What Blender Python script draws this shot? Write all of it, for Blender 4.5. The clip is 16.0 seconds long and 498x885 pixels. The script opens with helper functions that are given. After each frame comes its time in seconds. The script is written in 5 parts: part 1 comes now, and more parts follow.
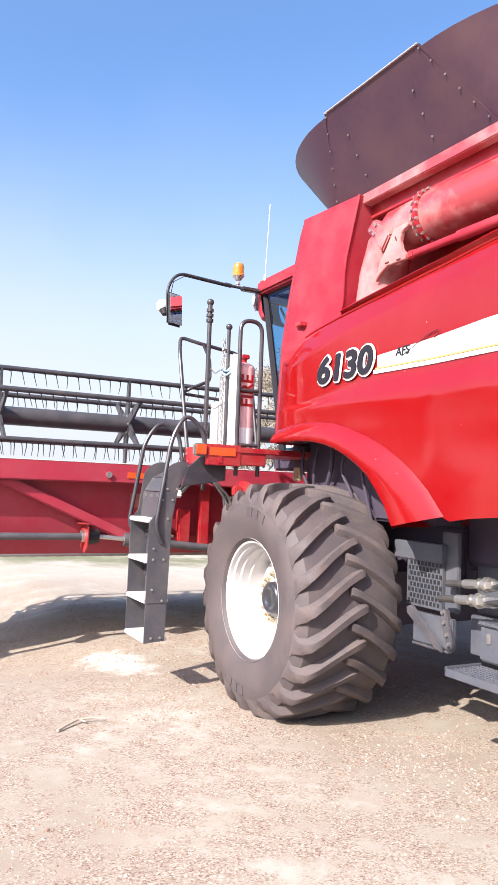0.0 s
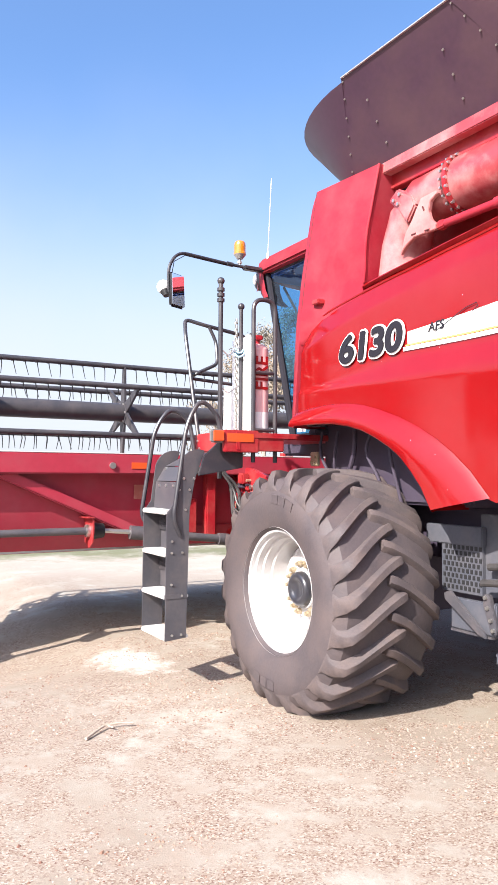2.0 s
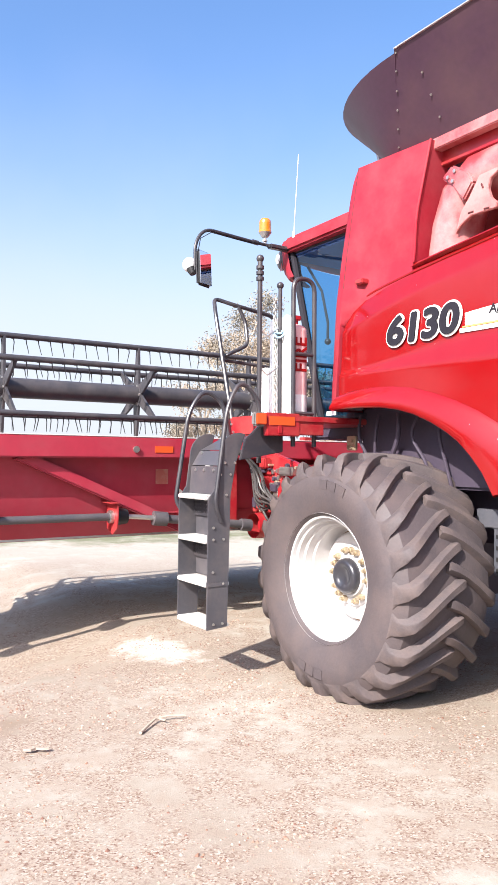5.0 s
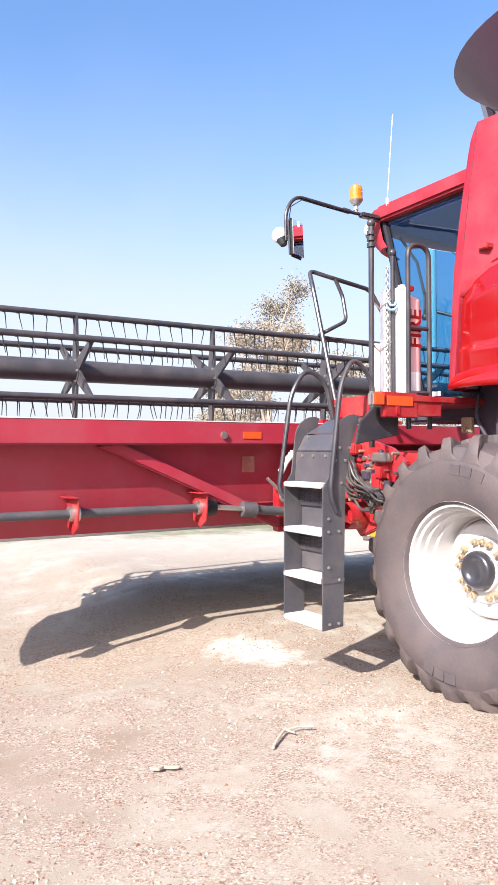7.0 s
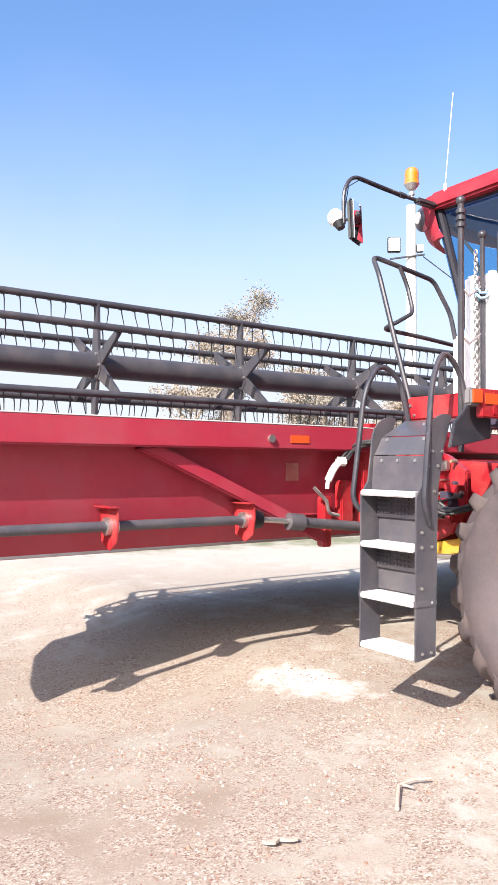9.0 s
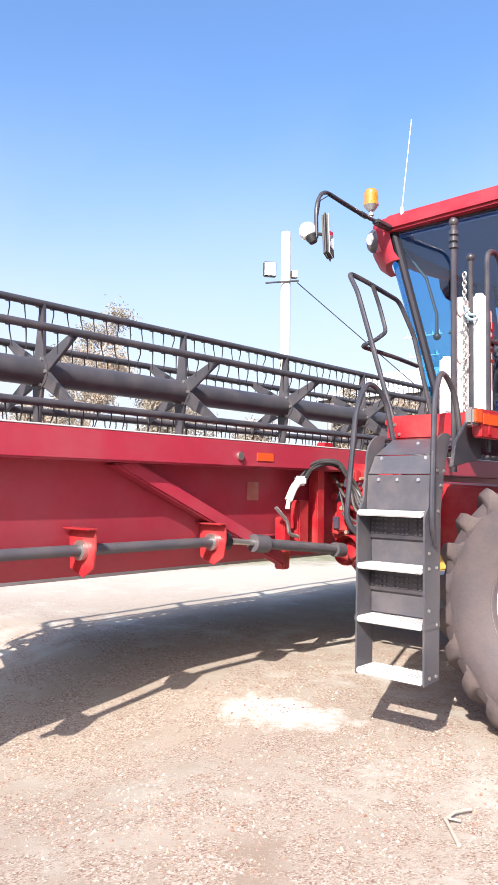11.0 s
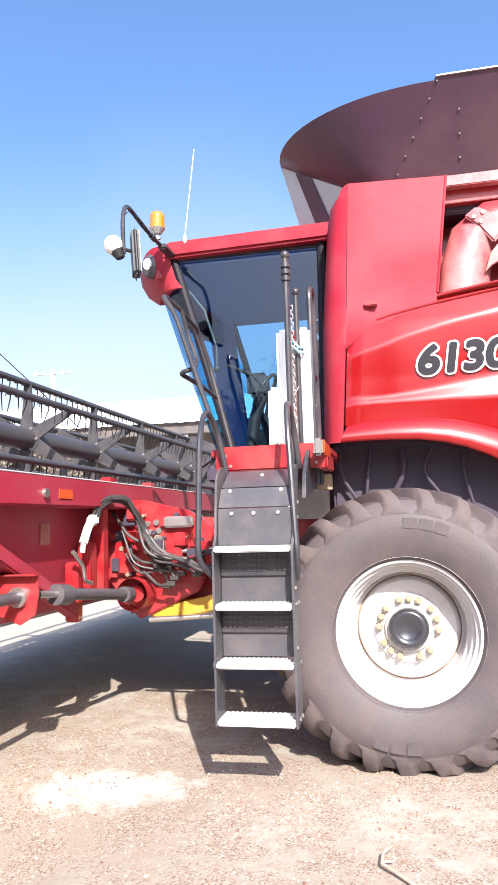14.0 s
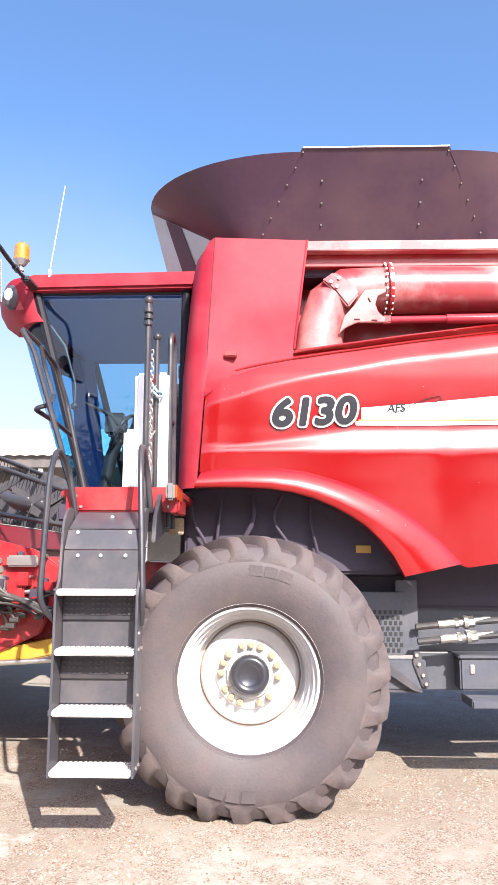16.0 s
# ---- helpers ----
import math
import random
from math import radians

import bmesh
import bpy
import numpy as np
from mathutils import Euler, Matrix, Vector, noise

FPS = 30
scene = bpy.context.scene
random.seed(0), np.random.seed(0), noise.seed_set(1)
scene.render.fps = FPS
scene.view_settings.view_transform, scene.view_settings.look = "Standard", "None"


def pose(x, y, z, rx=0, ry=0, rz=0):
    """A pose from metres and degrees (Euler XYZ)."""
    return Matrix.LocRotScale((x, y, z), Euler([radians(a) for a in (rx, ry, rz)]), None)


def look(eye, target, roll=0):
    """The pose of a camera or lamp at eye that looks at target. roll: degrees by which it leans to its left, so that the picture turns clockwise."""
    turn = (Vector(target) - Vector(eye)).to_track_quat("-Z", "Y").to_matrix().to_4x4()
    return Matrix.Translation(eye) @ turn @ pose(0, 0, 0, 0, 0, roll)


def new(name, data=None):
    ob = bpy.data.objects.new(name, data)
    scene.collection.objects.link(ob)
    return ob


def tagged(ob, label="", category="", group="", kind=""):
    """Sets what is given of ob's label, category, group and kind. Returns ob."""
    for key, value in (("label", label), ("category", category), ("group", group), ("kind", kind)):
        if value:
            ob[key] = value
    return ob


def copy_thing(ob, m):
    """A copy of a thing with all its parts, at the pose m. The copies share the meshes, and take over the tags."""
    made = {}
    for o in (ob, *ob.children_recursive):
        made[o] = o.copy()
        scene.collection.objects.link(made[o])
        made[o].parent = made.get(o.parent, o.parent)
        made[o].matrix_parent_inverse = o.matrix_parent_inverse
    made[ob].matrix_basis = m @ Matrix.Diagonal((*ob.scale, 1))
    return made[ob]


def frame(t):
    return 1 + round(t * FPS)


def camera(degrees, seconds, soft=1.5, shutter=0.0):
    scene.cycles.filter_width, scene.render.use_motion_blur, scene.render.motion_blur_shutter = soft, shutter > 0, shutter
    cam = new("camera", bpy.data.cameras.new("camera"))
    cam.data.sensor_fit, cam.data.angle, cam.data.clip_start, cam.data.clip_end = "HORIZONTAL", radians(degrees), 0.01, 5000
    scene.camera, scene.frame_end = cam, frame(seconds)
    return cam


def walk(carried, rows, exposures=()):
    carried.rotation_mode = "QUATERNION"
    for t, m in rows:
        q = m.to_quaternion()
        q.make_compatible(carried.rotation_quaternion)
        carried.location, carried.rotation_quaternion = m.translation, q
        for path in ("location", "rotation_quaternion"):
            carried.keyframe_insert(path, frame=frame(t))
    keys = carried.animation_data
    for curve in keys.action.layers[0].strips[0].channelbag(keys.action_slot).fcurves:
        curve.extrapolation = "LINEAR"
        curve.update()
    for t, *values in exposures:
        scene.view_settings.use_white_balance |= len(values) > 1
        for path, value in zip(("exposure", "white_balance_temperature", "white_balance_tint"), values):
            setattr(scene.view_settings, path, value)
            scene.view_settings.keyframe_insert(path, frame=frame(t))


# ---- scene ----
cam = camera(36.9, 16.0)
PATH = [
    (0, (4.651, -2.491, 1.541), (2.883, -1.563, 1.659), 2.2),
    (0.5, (4.45, -2.537, 1.538), (2.707, -1.565, 1.66), 1.7),
    (1, (4.307, -2.609, 1.527), (2.575, -1.615, 1.641), 1.2),
    (1.5, (4.24, -2.7, 1.534), (2.513, -1.695, 1.633), 0.9),
    (2, (4.24, -2.702, 1.536), (2.515, -1.693, 1.62), 0.4),
    (2.5, (4.245, -2.69, 1.535), (2.522, -1.678, 1.609), 0.1),
    (3, (4.232, -2.75, 1.537), (2.513, -1.729, 1.603), 0.1),
    (5.5, (3.683, -3.157, 1.526), (2.012, -2.058, 1.565), 0.5),
    (6, (3.533, -3.213, 1.504), (1.853, -2.129, 1.533), 0.2),
    (6.5, (3.306, -3.226, 1.5), (1.614, -2.161, 1.523), -0.0),
    (7, (3.116, -3.353, 1.493), (1.414, -2.303, 1.51), -0.1),
    (7.5, (2.9, -3.51, 1.475), (1.205, -2.449, 1.5), 0.0),
    (8, (2.632, -3.525, 1.446), (0.944, -2.453, 1.479), 0.1),
    (10.5, (1.603, -3.987, 1.413), (0.188, -2.577, 1.516), 0.9),
    (11, (1.389, -4.107, 1.399), (0.056, -2.621, 1.516), 0.9),
    (11.5, (1.145, -4.134, 1.387), (-0.086, -2.562, 1.507), 0.6),
    (12, (0.887, -4.189, 1.37), (-0.224, -2.531, 1.492), 0.2),
    (12.5, (0.627, -4.321, 1.386), (-0.345, -2.578, 1.517), -0.4),
    (13, (0.374, -4.323, 1.378), (-0.441, -2.503, 1.525), -1.1),
    (13.5, (0.172, -4.312, 1.397), (-0.458, -2.422, 1.572), -1.6),
    (14, (0.082, -4.346, 1.397), (-0.347, -2.405, 1.611), -1.7),
    (14.5, (0.058, -4.364, 1.398), (-0.165, -2.393, 1.648), -1.4),
    (15, (0.072, -4.359, 1.405), (-0.014, -2.381, 1.688), -0.8),
    (15.5, (0.092, -4.371, 1.409), (0.083, -2.396, 1.721), -0.2),
    (16, (0.124, -4.387, 1.416), (0.067, -2.413, 1.733), 0.2),
]
walk(cam, [(t, look(eye, target, roll)) for t, eye, target, roll in PATH], [(0, 1.09, 6520, 12), (10, 1.09, 6520, 12), (14, 1.15, 6520, 12), (16, 1.15, 6520, 12)])

# ---- light ----
SUN_TO = Vector((0.32, -0.76, 0.62)).normalized()
world = bpy.data.worlds.new("sky")
scene.world = world
world.use_nodes = True
wn, wl = world.node_tree.nodes, world.node_tree.links
sky = wn.new("ShaderNodeTexSky")
sky.sky_type, sky.sun_disc = "NISHITA", False
sky.sun_elevation = math.asin(SUN_TO.z)
sky.sun_rotation = math.atan2(SUN_TO.x, SUN_TO.y)
sky.air_density, sky.dust_density, sky.ozone_density = 0.9, 3.0, 4.5
wn["Background"].inputs["Strength"].default_value = 0.165
# thin white summer haze that thickens towards the horizon, all round
tint = wn.new("ShaderNodeHueSaturation")
tint.inputs["Saturation"].default_value = 1.15
wl.new(sky.outputs[0], tint.inputs["Color"])
wtc, wsep = wn.new("ShaderNodeTexCoord"), wn.new("ShaderNodeSeparateXYZ")
wl.new(wtc.outputs["Generated"], wsep.inputs[0])
wisp = wn.new("ShaderNodeTexNoise")
wisp.inputs["Scale"].default_value, wisp.inputs["Detail"].default_value = 2.2, 5
wl.new(wtc.outputs["Generated"], wisp.inputs["Vector"])
wadd = wn.new("ShaderNodeMath")
wadd.operation, wadd.inputs[1].default_value = "MULTIPLY_ADD", -0.22
wl.new(wisp.outputs["Fac"], wadd.inputs[0]); wl.new(wsep.outputs[2], wadd.inputs[2])
wmap = wn.new("ShaderNodeMapRange")
wmap.interpolation_type = "SMOOTHSTEP"
wmap.inputs[1].default_value, wmap.inputs[2].default_value = -0.06, 0.40
wmap.inputs[3].default_value, wmap.inputs[4].default_value = 0.92, 0.06
wl.new(wadd.outputs[0], wmap.inputs[0])
hazy = wn.new("ShaderNodeMixRGB")
hazy.inputs[2].default_value = (2.58, 2.76, 3.04, 1)
wl.new(wmap.outputs[0], hazy.inputs[0]); wl.new(tint.outputs[0], hazy.inputs[1])
wl.new(hazy.outputs[0], wn["Background"].inputs[0])
sun = new("sun", bpy.data.lights.new("sun", "SUN"))
sun.data.energy, sun.data.angle, sun.data.color = 5.0, radians(0.55), (1.0, 0.95, 0.87)
sun.matrix_world = look(SUN_TO * 60, (0, 0, 0))


# ---- materials ----
def material(name, colour, rough=0.5, metal=0.0, grain=0.0, scale=40.0, bump=0.0, dirt=0.0, dirt_colour=(0.42, 0.33, 0.27), dirt_scale=3.0, coat=0.0, vary=0.0, spec=0.5, chips=0.0):
    m = bpy.data.materials.new(name)
    m.use_nodes = True
    n, l = m.node_tree.nodes, m.node_tree.links
    b = n["Principled BSDF"]
    b.inputs["Roughness"].default_value = rough
    b.inputs["Metallic"].default_value = metal
    b.inputs["Specular IOR Level"].default_value = spec
    b.inputs["Coat Weight"].default_value = coat
    b.inputs["Coat Roughness"].default_value = 0.1
    b.inputs["Coat IOR"].default_value = 1.6
    tc = n.new("ShaderNodeTexCoord")
    col = n.new("ShaderNodeRGB")
    col.outputs[0].default_value = (*colour, 1)
    out = col.outputs[0]
    fine = n.new("ShaderNodeTexNoise")
    fine.inputs["Scale"].default_value, fine.inputs["Detail"].default_value = scale, 6
    l.new(tc.outputs["Object"], fine.inputs["Vector"])
    if grain:
        mul = n.new("ShaderNodeMixRGB")
        mul.blend_type, mul.inputs[0].default_value = "OVERLAY", grain
        l.new(out, mul.inputs[1]); l.new(fine.outputs["Fac"], mul.inputs[2])
        out = mul.outputs[0]
    if dirt:
        big = n.new("ShaderNodeTexNoise")
        big.inputs["Scale"].default_value, big.inputs["Detail"].default_value, big.inputs["Roughness"].default_value = dirt_scale, 8, 0.65
        l.new(tc.outputs["Object"], big.inputs["Vector"])
        ramp = n.new("ShaderNodeValToRGB")
        ramp.color_ramp.elements[0].position, ramp.color_ramp.elements[1].position = 0.42, 0.75
        l.new(big.outputs["Fac"], ramp.inputs[0])
        k = n.new("ShaderNodeMath")
        k.operation, k.inputs[1].default_value = "MULTIPLY", dirt
        l.new(ramp.outputs[0], k.inputs[0])
        mix = n.new("ShaderNodeMixRGB")
        mix.inputs[2].default_value = (*dirt_colour, 1)
        l.new(k.outputs[0], mix.inputs[0]); l.new(out, mix.inputs[1])
        out = mix.outputs[0]
        r = n.new("ShaderNodeMath")
        r.operation, r.inputs[1].default_value, r.inputs[2].default_value = "MULTIPLY_ADD", 0.35, rough
        l.new(k.outputs[0], r.inputs[0]); l.new(r.outputs[0], b.inputs["Roughness"])
    if chips:
        v = n.new("ShaderNodeTexVoronoi")
        v.inputs["Scale"].default_value = 11
        l.new(tc.outputs["Object"], v.inputs["Vector"])
        lt = n.new("ShaderNodeMath")
        lt.operation, lt.inputs[1].default_value = "LESS_THAN", chips
        l.new(v.outputs["Distance"], lt.inputs[0])
        mc = n.new("ShaderNodeMixRGB")
        mc.inputs[2].default_value = (0.7, 0.5, 0.48, 1)
        l.new(lt.outputs[0], mc.inputs[0]); l.new(out, mc.inputs[1])
        out = mc.outputs[0]
    if vary:
        info = n.new("ShaderNodeObjectInfo")
        hsv = n.new("ShaderNodeHueSaturation")
        mp = n.new("ShaderNodeMapRange")
        mp.inputs[3].default_value, mp.inputs[4].default_value = 1 - vary, 1 + vary
        l.new(info.outputs["Random"], mp.inputs[0]); l.new(mp.outputs[0], hsv.inputs["Value"])
        l.new(out, hsv.inputs["Color"])
        out = hsv.outputs[0]
    l.new(out, b.inputs["Base Color"])
    if bump:
        bp = n.new("ShaderNodeBump")
        bp.inputs["Strength"].default_value, bp.inputs["Distance"].default_value = bump, 0.004
        l.new(fine.outputs["Fac"], bp.inputs["Height"]); l.new(bp.outputs[0], b.inputs["Normal"])
    return m


RED = material("red_paint", (0.225, 0.0022, 0.0034), 0.24, dirt=0.02, dirt_colour=(0.6, 0.3, 0.28), dirt_scale=2.0, coat=1.0, spec=0.1, chips=0.026, grain=0.05, scale=6)
RED_DUSTY = material("dusty_red_paint", (0.31, 0.014, 0.03), 0.58, spec=0.25, dirt=0.40, dirt_colour=(0.40, 0.11, 0.12), dirt_scale=2.2, grain=0.12, scale=25, coat=0.04)
RED_FRAME = material("red_frame_paint", (0.33, 0.012, 0.020), 0.35, dirt=0.3, dirt_colour=(0.42, 0.18, 0.14), dirt_scale=5, grain=0.12, scale=40, coat=0.2)
RED_DARK = material("faded_red_sheet", (0.33, 0.020, 0.042), 0.5, dirt=0.45, dirt_colour=(0.33, 0.11, 0.12), dirt_scale=1.2, grain=0.12, scale=18)
WHITE_RIM = material("white_rim_paint", (0.54, 0.53, 0.53), 0.3, dirt=0.35, dirt_colour=(0.34, 0.25, 0.19), dirt_scale=7, coat=0.2)
WHITE = material("white_plastic", (0.82, 0.82, 0.81), 0.45, dirt=0.12, dirt_scale=6)
RUST = material("rust_stain", (0.22, 0.12, 0.06), 0.8, dirt=0.6, dirt_colour=(0.42, 0.38, 0.35), dirt_scale=8)
RUBBER = material("tyre_rubber", (0.070, 0.057, 0.062), 0.6, dirt=0.6, dirt_colour=(0.135, 0.098, 0.09), dirt_scale=4, grain=0.2, scale=60, bump=0.35)
LUG = material("dusty_tread_rubber", (0.074, 0.059, 0.062), 0.68, dirt=0.6, dirt_colour=(0.16, 0.115, 0.10), dirt_scale=7, grain=0.25, scale=70, bump=0.4)
BLACK = material("black_paint", (0.03, 0.03, 0.038), 0.33, dirt=0.35, dirt_colour=(0.14, 0.11, 0.10), dirt_scale=6, grain=0.1, scale=50)
SEAM = material("grimy_seam", (0.07, 0.012, 0.016), 0.8, dirt=0.4, dirt_colour=(0.2, 0.06, 0.05), dirt_scale=9)
BLACK_PLASTIC = material("black_plastic", (0.02, 0.02, 0.022), 0.5, grain=0.1, scale=80)
CHARCOAL = material("charcoal_painted_steel", (0.062, 0.060, 0.070), 0.38, dirt=0.4, dirt_colour=(0.17, 0.138, 0.13), dirt_scale=6, grain=0.15, scale=45)
# lifted and tinted purple: lens veil over the shaded parts, put into the colour
DARK_STEEL = material("dark_machinery", (0.045, 0.034, 0.058), 0.6, dirt=0.35, dirt_colour=(0.085, 0.062, 0.07), dirt_scale=5, grain=0.15)
STEEL = material("bright_steel", (0.55, 0.54, 0.52), 0.35, metal=0.9, dirt=0.3, dirt_scale=8)
GALV = material("galvanised_sheet", (0.48, 0.48, 0.48), 0.45, metal=0.6, dirt=0.3, dirt_colour=(0.3, 0.28, 0.26), dirt_scale=4)
GLOSS_BLACK = material("glossy_black_cap", (0.03, 0.03, 0.038), 0.3, coat=0.5)
BRASS = material("yellow_zinc", (0.50, 0.41, 0.29), 0.4, metal=0.6, dirt=0.2)
TANK = material("tank_sheet_maroon", (0.058, 0.025, 0.049), 0.45, dirt=0.6, dirt_colour=(0.13, 0.07, 0.068), dirt_scale=1.3, grain=0.2, scale=30)
ORANGE = material("orange_reflector", (0.62, 0.085, 0.02), 0.3, coat=0.4)
AMBER = material("amber_dome", (0.68, 0.19, 0.012), 0.12, coat=0.8)
YELLOW = material("yellow_paint", (0.52, 0.29, 0.03), 0.45, dirt=0.3)
INK = material("black_lettering", (0.016, 0.015, 0.022), 0.6, spec=0.2)
DECAL = material("white_decal", (0.85, 0.85, 0.84), 0.3, coat=0.3)
GOLD = material("gold_pinstripe", (0.6, 0.42, 0.12), 0.35)
HOSE = material("rubber_hose", (0.03, 0.03, 0.032), 0.45, dirt=0.3, dirt_colour=(0.2, 0.16, 0.14))
SEAT = material("seat_fabric", (0.05, 0.05, 0.055), 0.9, grain=0.2, scale=120)
CABIN = material("cab_lining", (0.10, 0.15, 0.36), 0.8, grain=0.1)
WOOD = material("dry_bark", (0.40, 0.33, 0.27), 0.85, grain=0.4, scale=60, bump=0.5)
POWDER = material("white_powder", (0.85, 0.83, 0.80), 0.95, grain=0.1, scale=80, bump=0.4)


def glass(name, tint, mix, edge):
    m = bpy.data.materials.new(name)
    m.use_nodes = True
    n, l = m.node_tree.nodes, m.node_tree.links
    n.remove(n["Principled BSDF"])
    tr, gl, mx = n.new("ShaderNodeBsdfTransparent"), n.new("ShaderNodeBsdfGlossy"), n.new("ShaderNodeMixShader")
    tr.inputs[0].default_value = (*tint, 1)
    gl.inputs["Roughness"].default_value = 0.02
    lw, pw, ma = n.new("ShaderNodeLayerWeight"), n.new("ShaderNodeMath"), n.new("ShaderNodeMath")
    lw.inputs[0].default_value = 0.5
    pw.operation, pw.inputs[1].default_value = "POWER", 3.5
    ma.operation, ma.inputs[1].default_value, ma.inputs[2].default_value = "MULTIPLY_ADD", edge, mix
    l.new(lw.outputs["Facing"], pw.inputs[0]); l.new(pw.outputs[0], ma.inputs[0])
    l.new(ma.outputs[0], mx.inputs[0]); l.new(tr.outputs[0], mx.inputs[1]); l.new(gl.outputs[0], mx.inputs[2])
    l.new(mx.outputs[0], n["Material Output"].inputs[0])
    return m


GLASS = glass("tinted_glass", (0.46, 0.68, 0.84), 0.09, 0.5)
FILM = glass("dark_film_glass", (0.42, 0.68, 0.78), 0.06, 0.4)
SCREEN = glass("blue_screen_glass", (0.17, 0.52, 0.74), 0.05, 0.2)
REEL = material("worn_black_reel_paint", (0.045, 0.043, 0.05), 0.42, dirt=0.4, dirt_colour=(0.14, 0.115, 0.11), dirt_scale=5, grain=0.1, scale=50)
TREAD = material("worn_bright_tread", (0.62, 0.61, 0.60), 0.45, dirt=0.35, dirt_colour=(0.4, 0.36, 0.33), dirt_scale=9, grain=0.15, scale=70)
# pale patches carry both settled dust and the broad white highlight
AUGER = material("sun_faded_glare_paint", (0.36, 0.045, 0.055), 0.33, dirt=0.9, dirt_colour=(0.60, 0.36, 0.34), dirt_scale=2.6, grain=0.2, scale=16, coat=0.3)
BLEACHED = material("sun_bleached_red", (0.50, 0.22, 0.21), 0.5, dirt=0.7, dirt_colour=(0.38, 0.04, 0.05), dirt_scale=4, grain=0.2, scale=30)
MIRROR = material("mirror_glass", (0.9, 0.9, 0.92), 0.02, metal=1.0)
LENS = material("lamp_lens", (0.85, 0.85, 0.85), 0.08, coat=1.0)


# ---- mesh helpers ----
def world_of(ob):
    m = ob.matrix_parent_inverse @ ob.matrix_basis
    return m if ob.parent is None else world_of(ob.parent) @ m


def part(name, bm, mat, parent=None, label="", smooth=35):
    me = bpy.data.meshes.new(name)
    bmesh.ops.recalc_face_normals(bm, faces=bm.faces[:])
    bm.to_mesh(me)
    bm.free()
    me.materials.append(mat)
    if smooth:
        me.shade_smooth()
        me.set_sharp_from_angle(angle=radians(smooth))
    ob = new(name, me)
    if parent is not None:
        ob.parent = parent
        m = world_of(parent)
        ob.matrix_parent_inverse = m.inverted()
    if label:
        tagged(ob, label)
    return ob


def thing(name, at, label, category, group="", kind=""):
    ob = new(name)
    ob.empty_display_size = 0.1
    ob.matrix_basis = Matrix.Translation(at)
    return tagged(ob, label, category, group, kind)


def B():
    return bmesh.new()


def bevel(bm, geom_verts, w, seg=2):
    edges = list({e for v in geom_verts for e in v.link_edges})
    bmesh.ops.bevel(bm, geom=edges, offset=w, segments=seg, affect="EDGES", clamp_overlap=True)


def box(bm, lo, hi, w=0.0, m=None, seg=2):
    c = [(a + b) / 2 for a, b in zip(lo, hi)]
    s = [abs(b - a) for a, b in zip(lo, hi)]
    r = bmesh.ops.create_cube(bm, size=1, matrix=Matrix.Translation(c) @ Matrix.Diagonal((*s, 1)))
    vs = r["verts"]
    if m is not None:
        bmesh.ops.transform(bm, matrix=m, verts=vs)
    if w:
        bevel(bm, vs, w, seg)
    return bm


def cyl(bm, a, b, r, r2=None, n=16, caps=True):
    a, b = Vector(a), Vector(b)
    d = b - a
    m = Matrix.Translation((a + b) / 2) @ d.to_track_quat("Z", "Y").to_matrix().to_4x4()
    bmesh.ops.create_cone(bm, cap_ends=caps, segments=n, radius1=r, radius2=r if r2 is None else r2, depth=d.length, matrix=m)
    return bm


def ball(bm, c, r, u=16, v=10, s=(1, 1, 1)):
    bmesh.ops.create_uvsphere(bm, u_segments=u, v_segments=v, radius=r, matrix=Matrix.Translation(c) @ Matrix.Diagonal((*s, 1)))
    return bm


def rounded(pts, rad, n=5):
    """A polyline with its inner corners rounded."""
    pts = [Vector(p) for p in pts]
    out = [pts[0]]
    for a, b, c in zip(pts, pts[1:], pts[2:]):
        u, v = a - b, c - b
        k = min(rad, u.length * 0.49, v.length * 0.49)
        p, q = b + u.normalized() * k, b + v.normalized() * k
        for i in range(n + 1):
            t = i / n
            out.append(p * (1 - t) ** 2 + b * 2 * t * (1 - t) + q * t ** 2)
    out.append(pts[-1])
    return out


def tube(bm, pts, r, n=10, closed=False):
    pts = [Vector(p) for p in pts]
    rings = []
    up = None
    for i, p in enumerate(pts):
        if closed:
            d = pts[(i + 1) % len(pts)] - pts[i - 1]
        else:
            d = pts[min(i + 1, len(pts) - 1)] - pts[max(i - 1, 0)]
        d.normalize()
        if up is None:
            up = d.orthogonal().normalized()
        else:
            up = (up - d * up.dot(d)).normalized()
        side = d.cross(up)
        rr = r(i / (len(pts) - 1)) if callable(r) else r
        rings.append([bm.verts.new(p + (up * math.cos(a) + side * math.sin(a)) * rr) for a in (2 * math.pi * k / n for k in range(n))])
    pairs = list(zip(rings, rings[1:])) + ([(rings[-1], rings[0])] if closed else [])
    for s, t in pairs:
        for k in range(n):
            bm.faces.new((s[k], s[(k + 1) % n], t[(k + 1) % n], t[k]))
    if not closed:
        bm.faces.new(rings[0][::-1]); bm.faces.new(rings[-1])
    return bm


def prism(bm, outline, vec, w=0.0):
    """An outline of points, drawn out along vec."""
    vs = [bm.verts.new(p) for p in outline]
    f = bm.faces.new(vs)
    g = bmesh.ops.extrude_face_region(bm, geom=[f])
    nv = [v for v in g["geom"] if isinstance(v, bmesh.types.BMVert)]
    bmesh.ops.translate(bm, vec=vec, verts=nv)
    if w:
        bevel(bm, vs + nv, w, 2)
    return bm


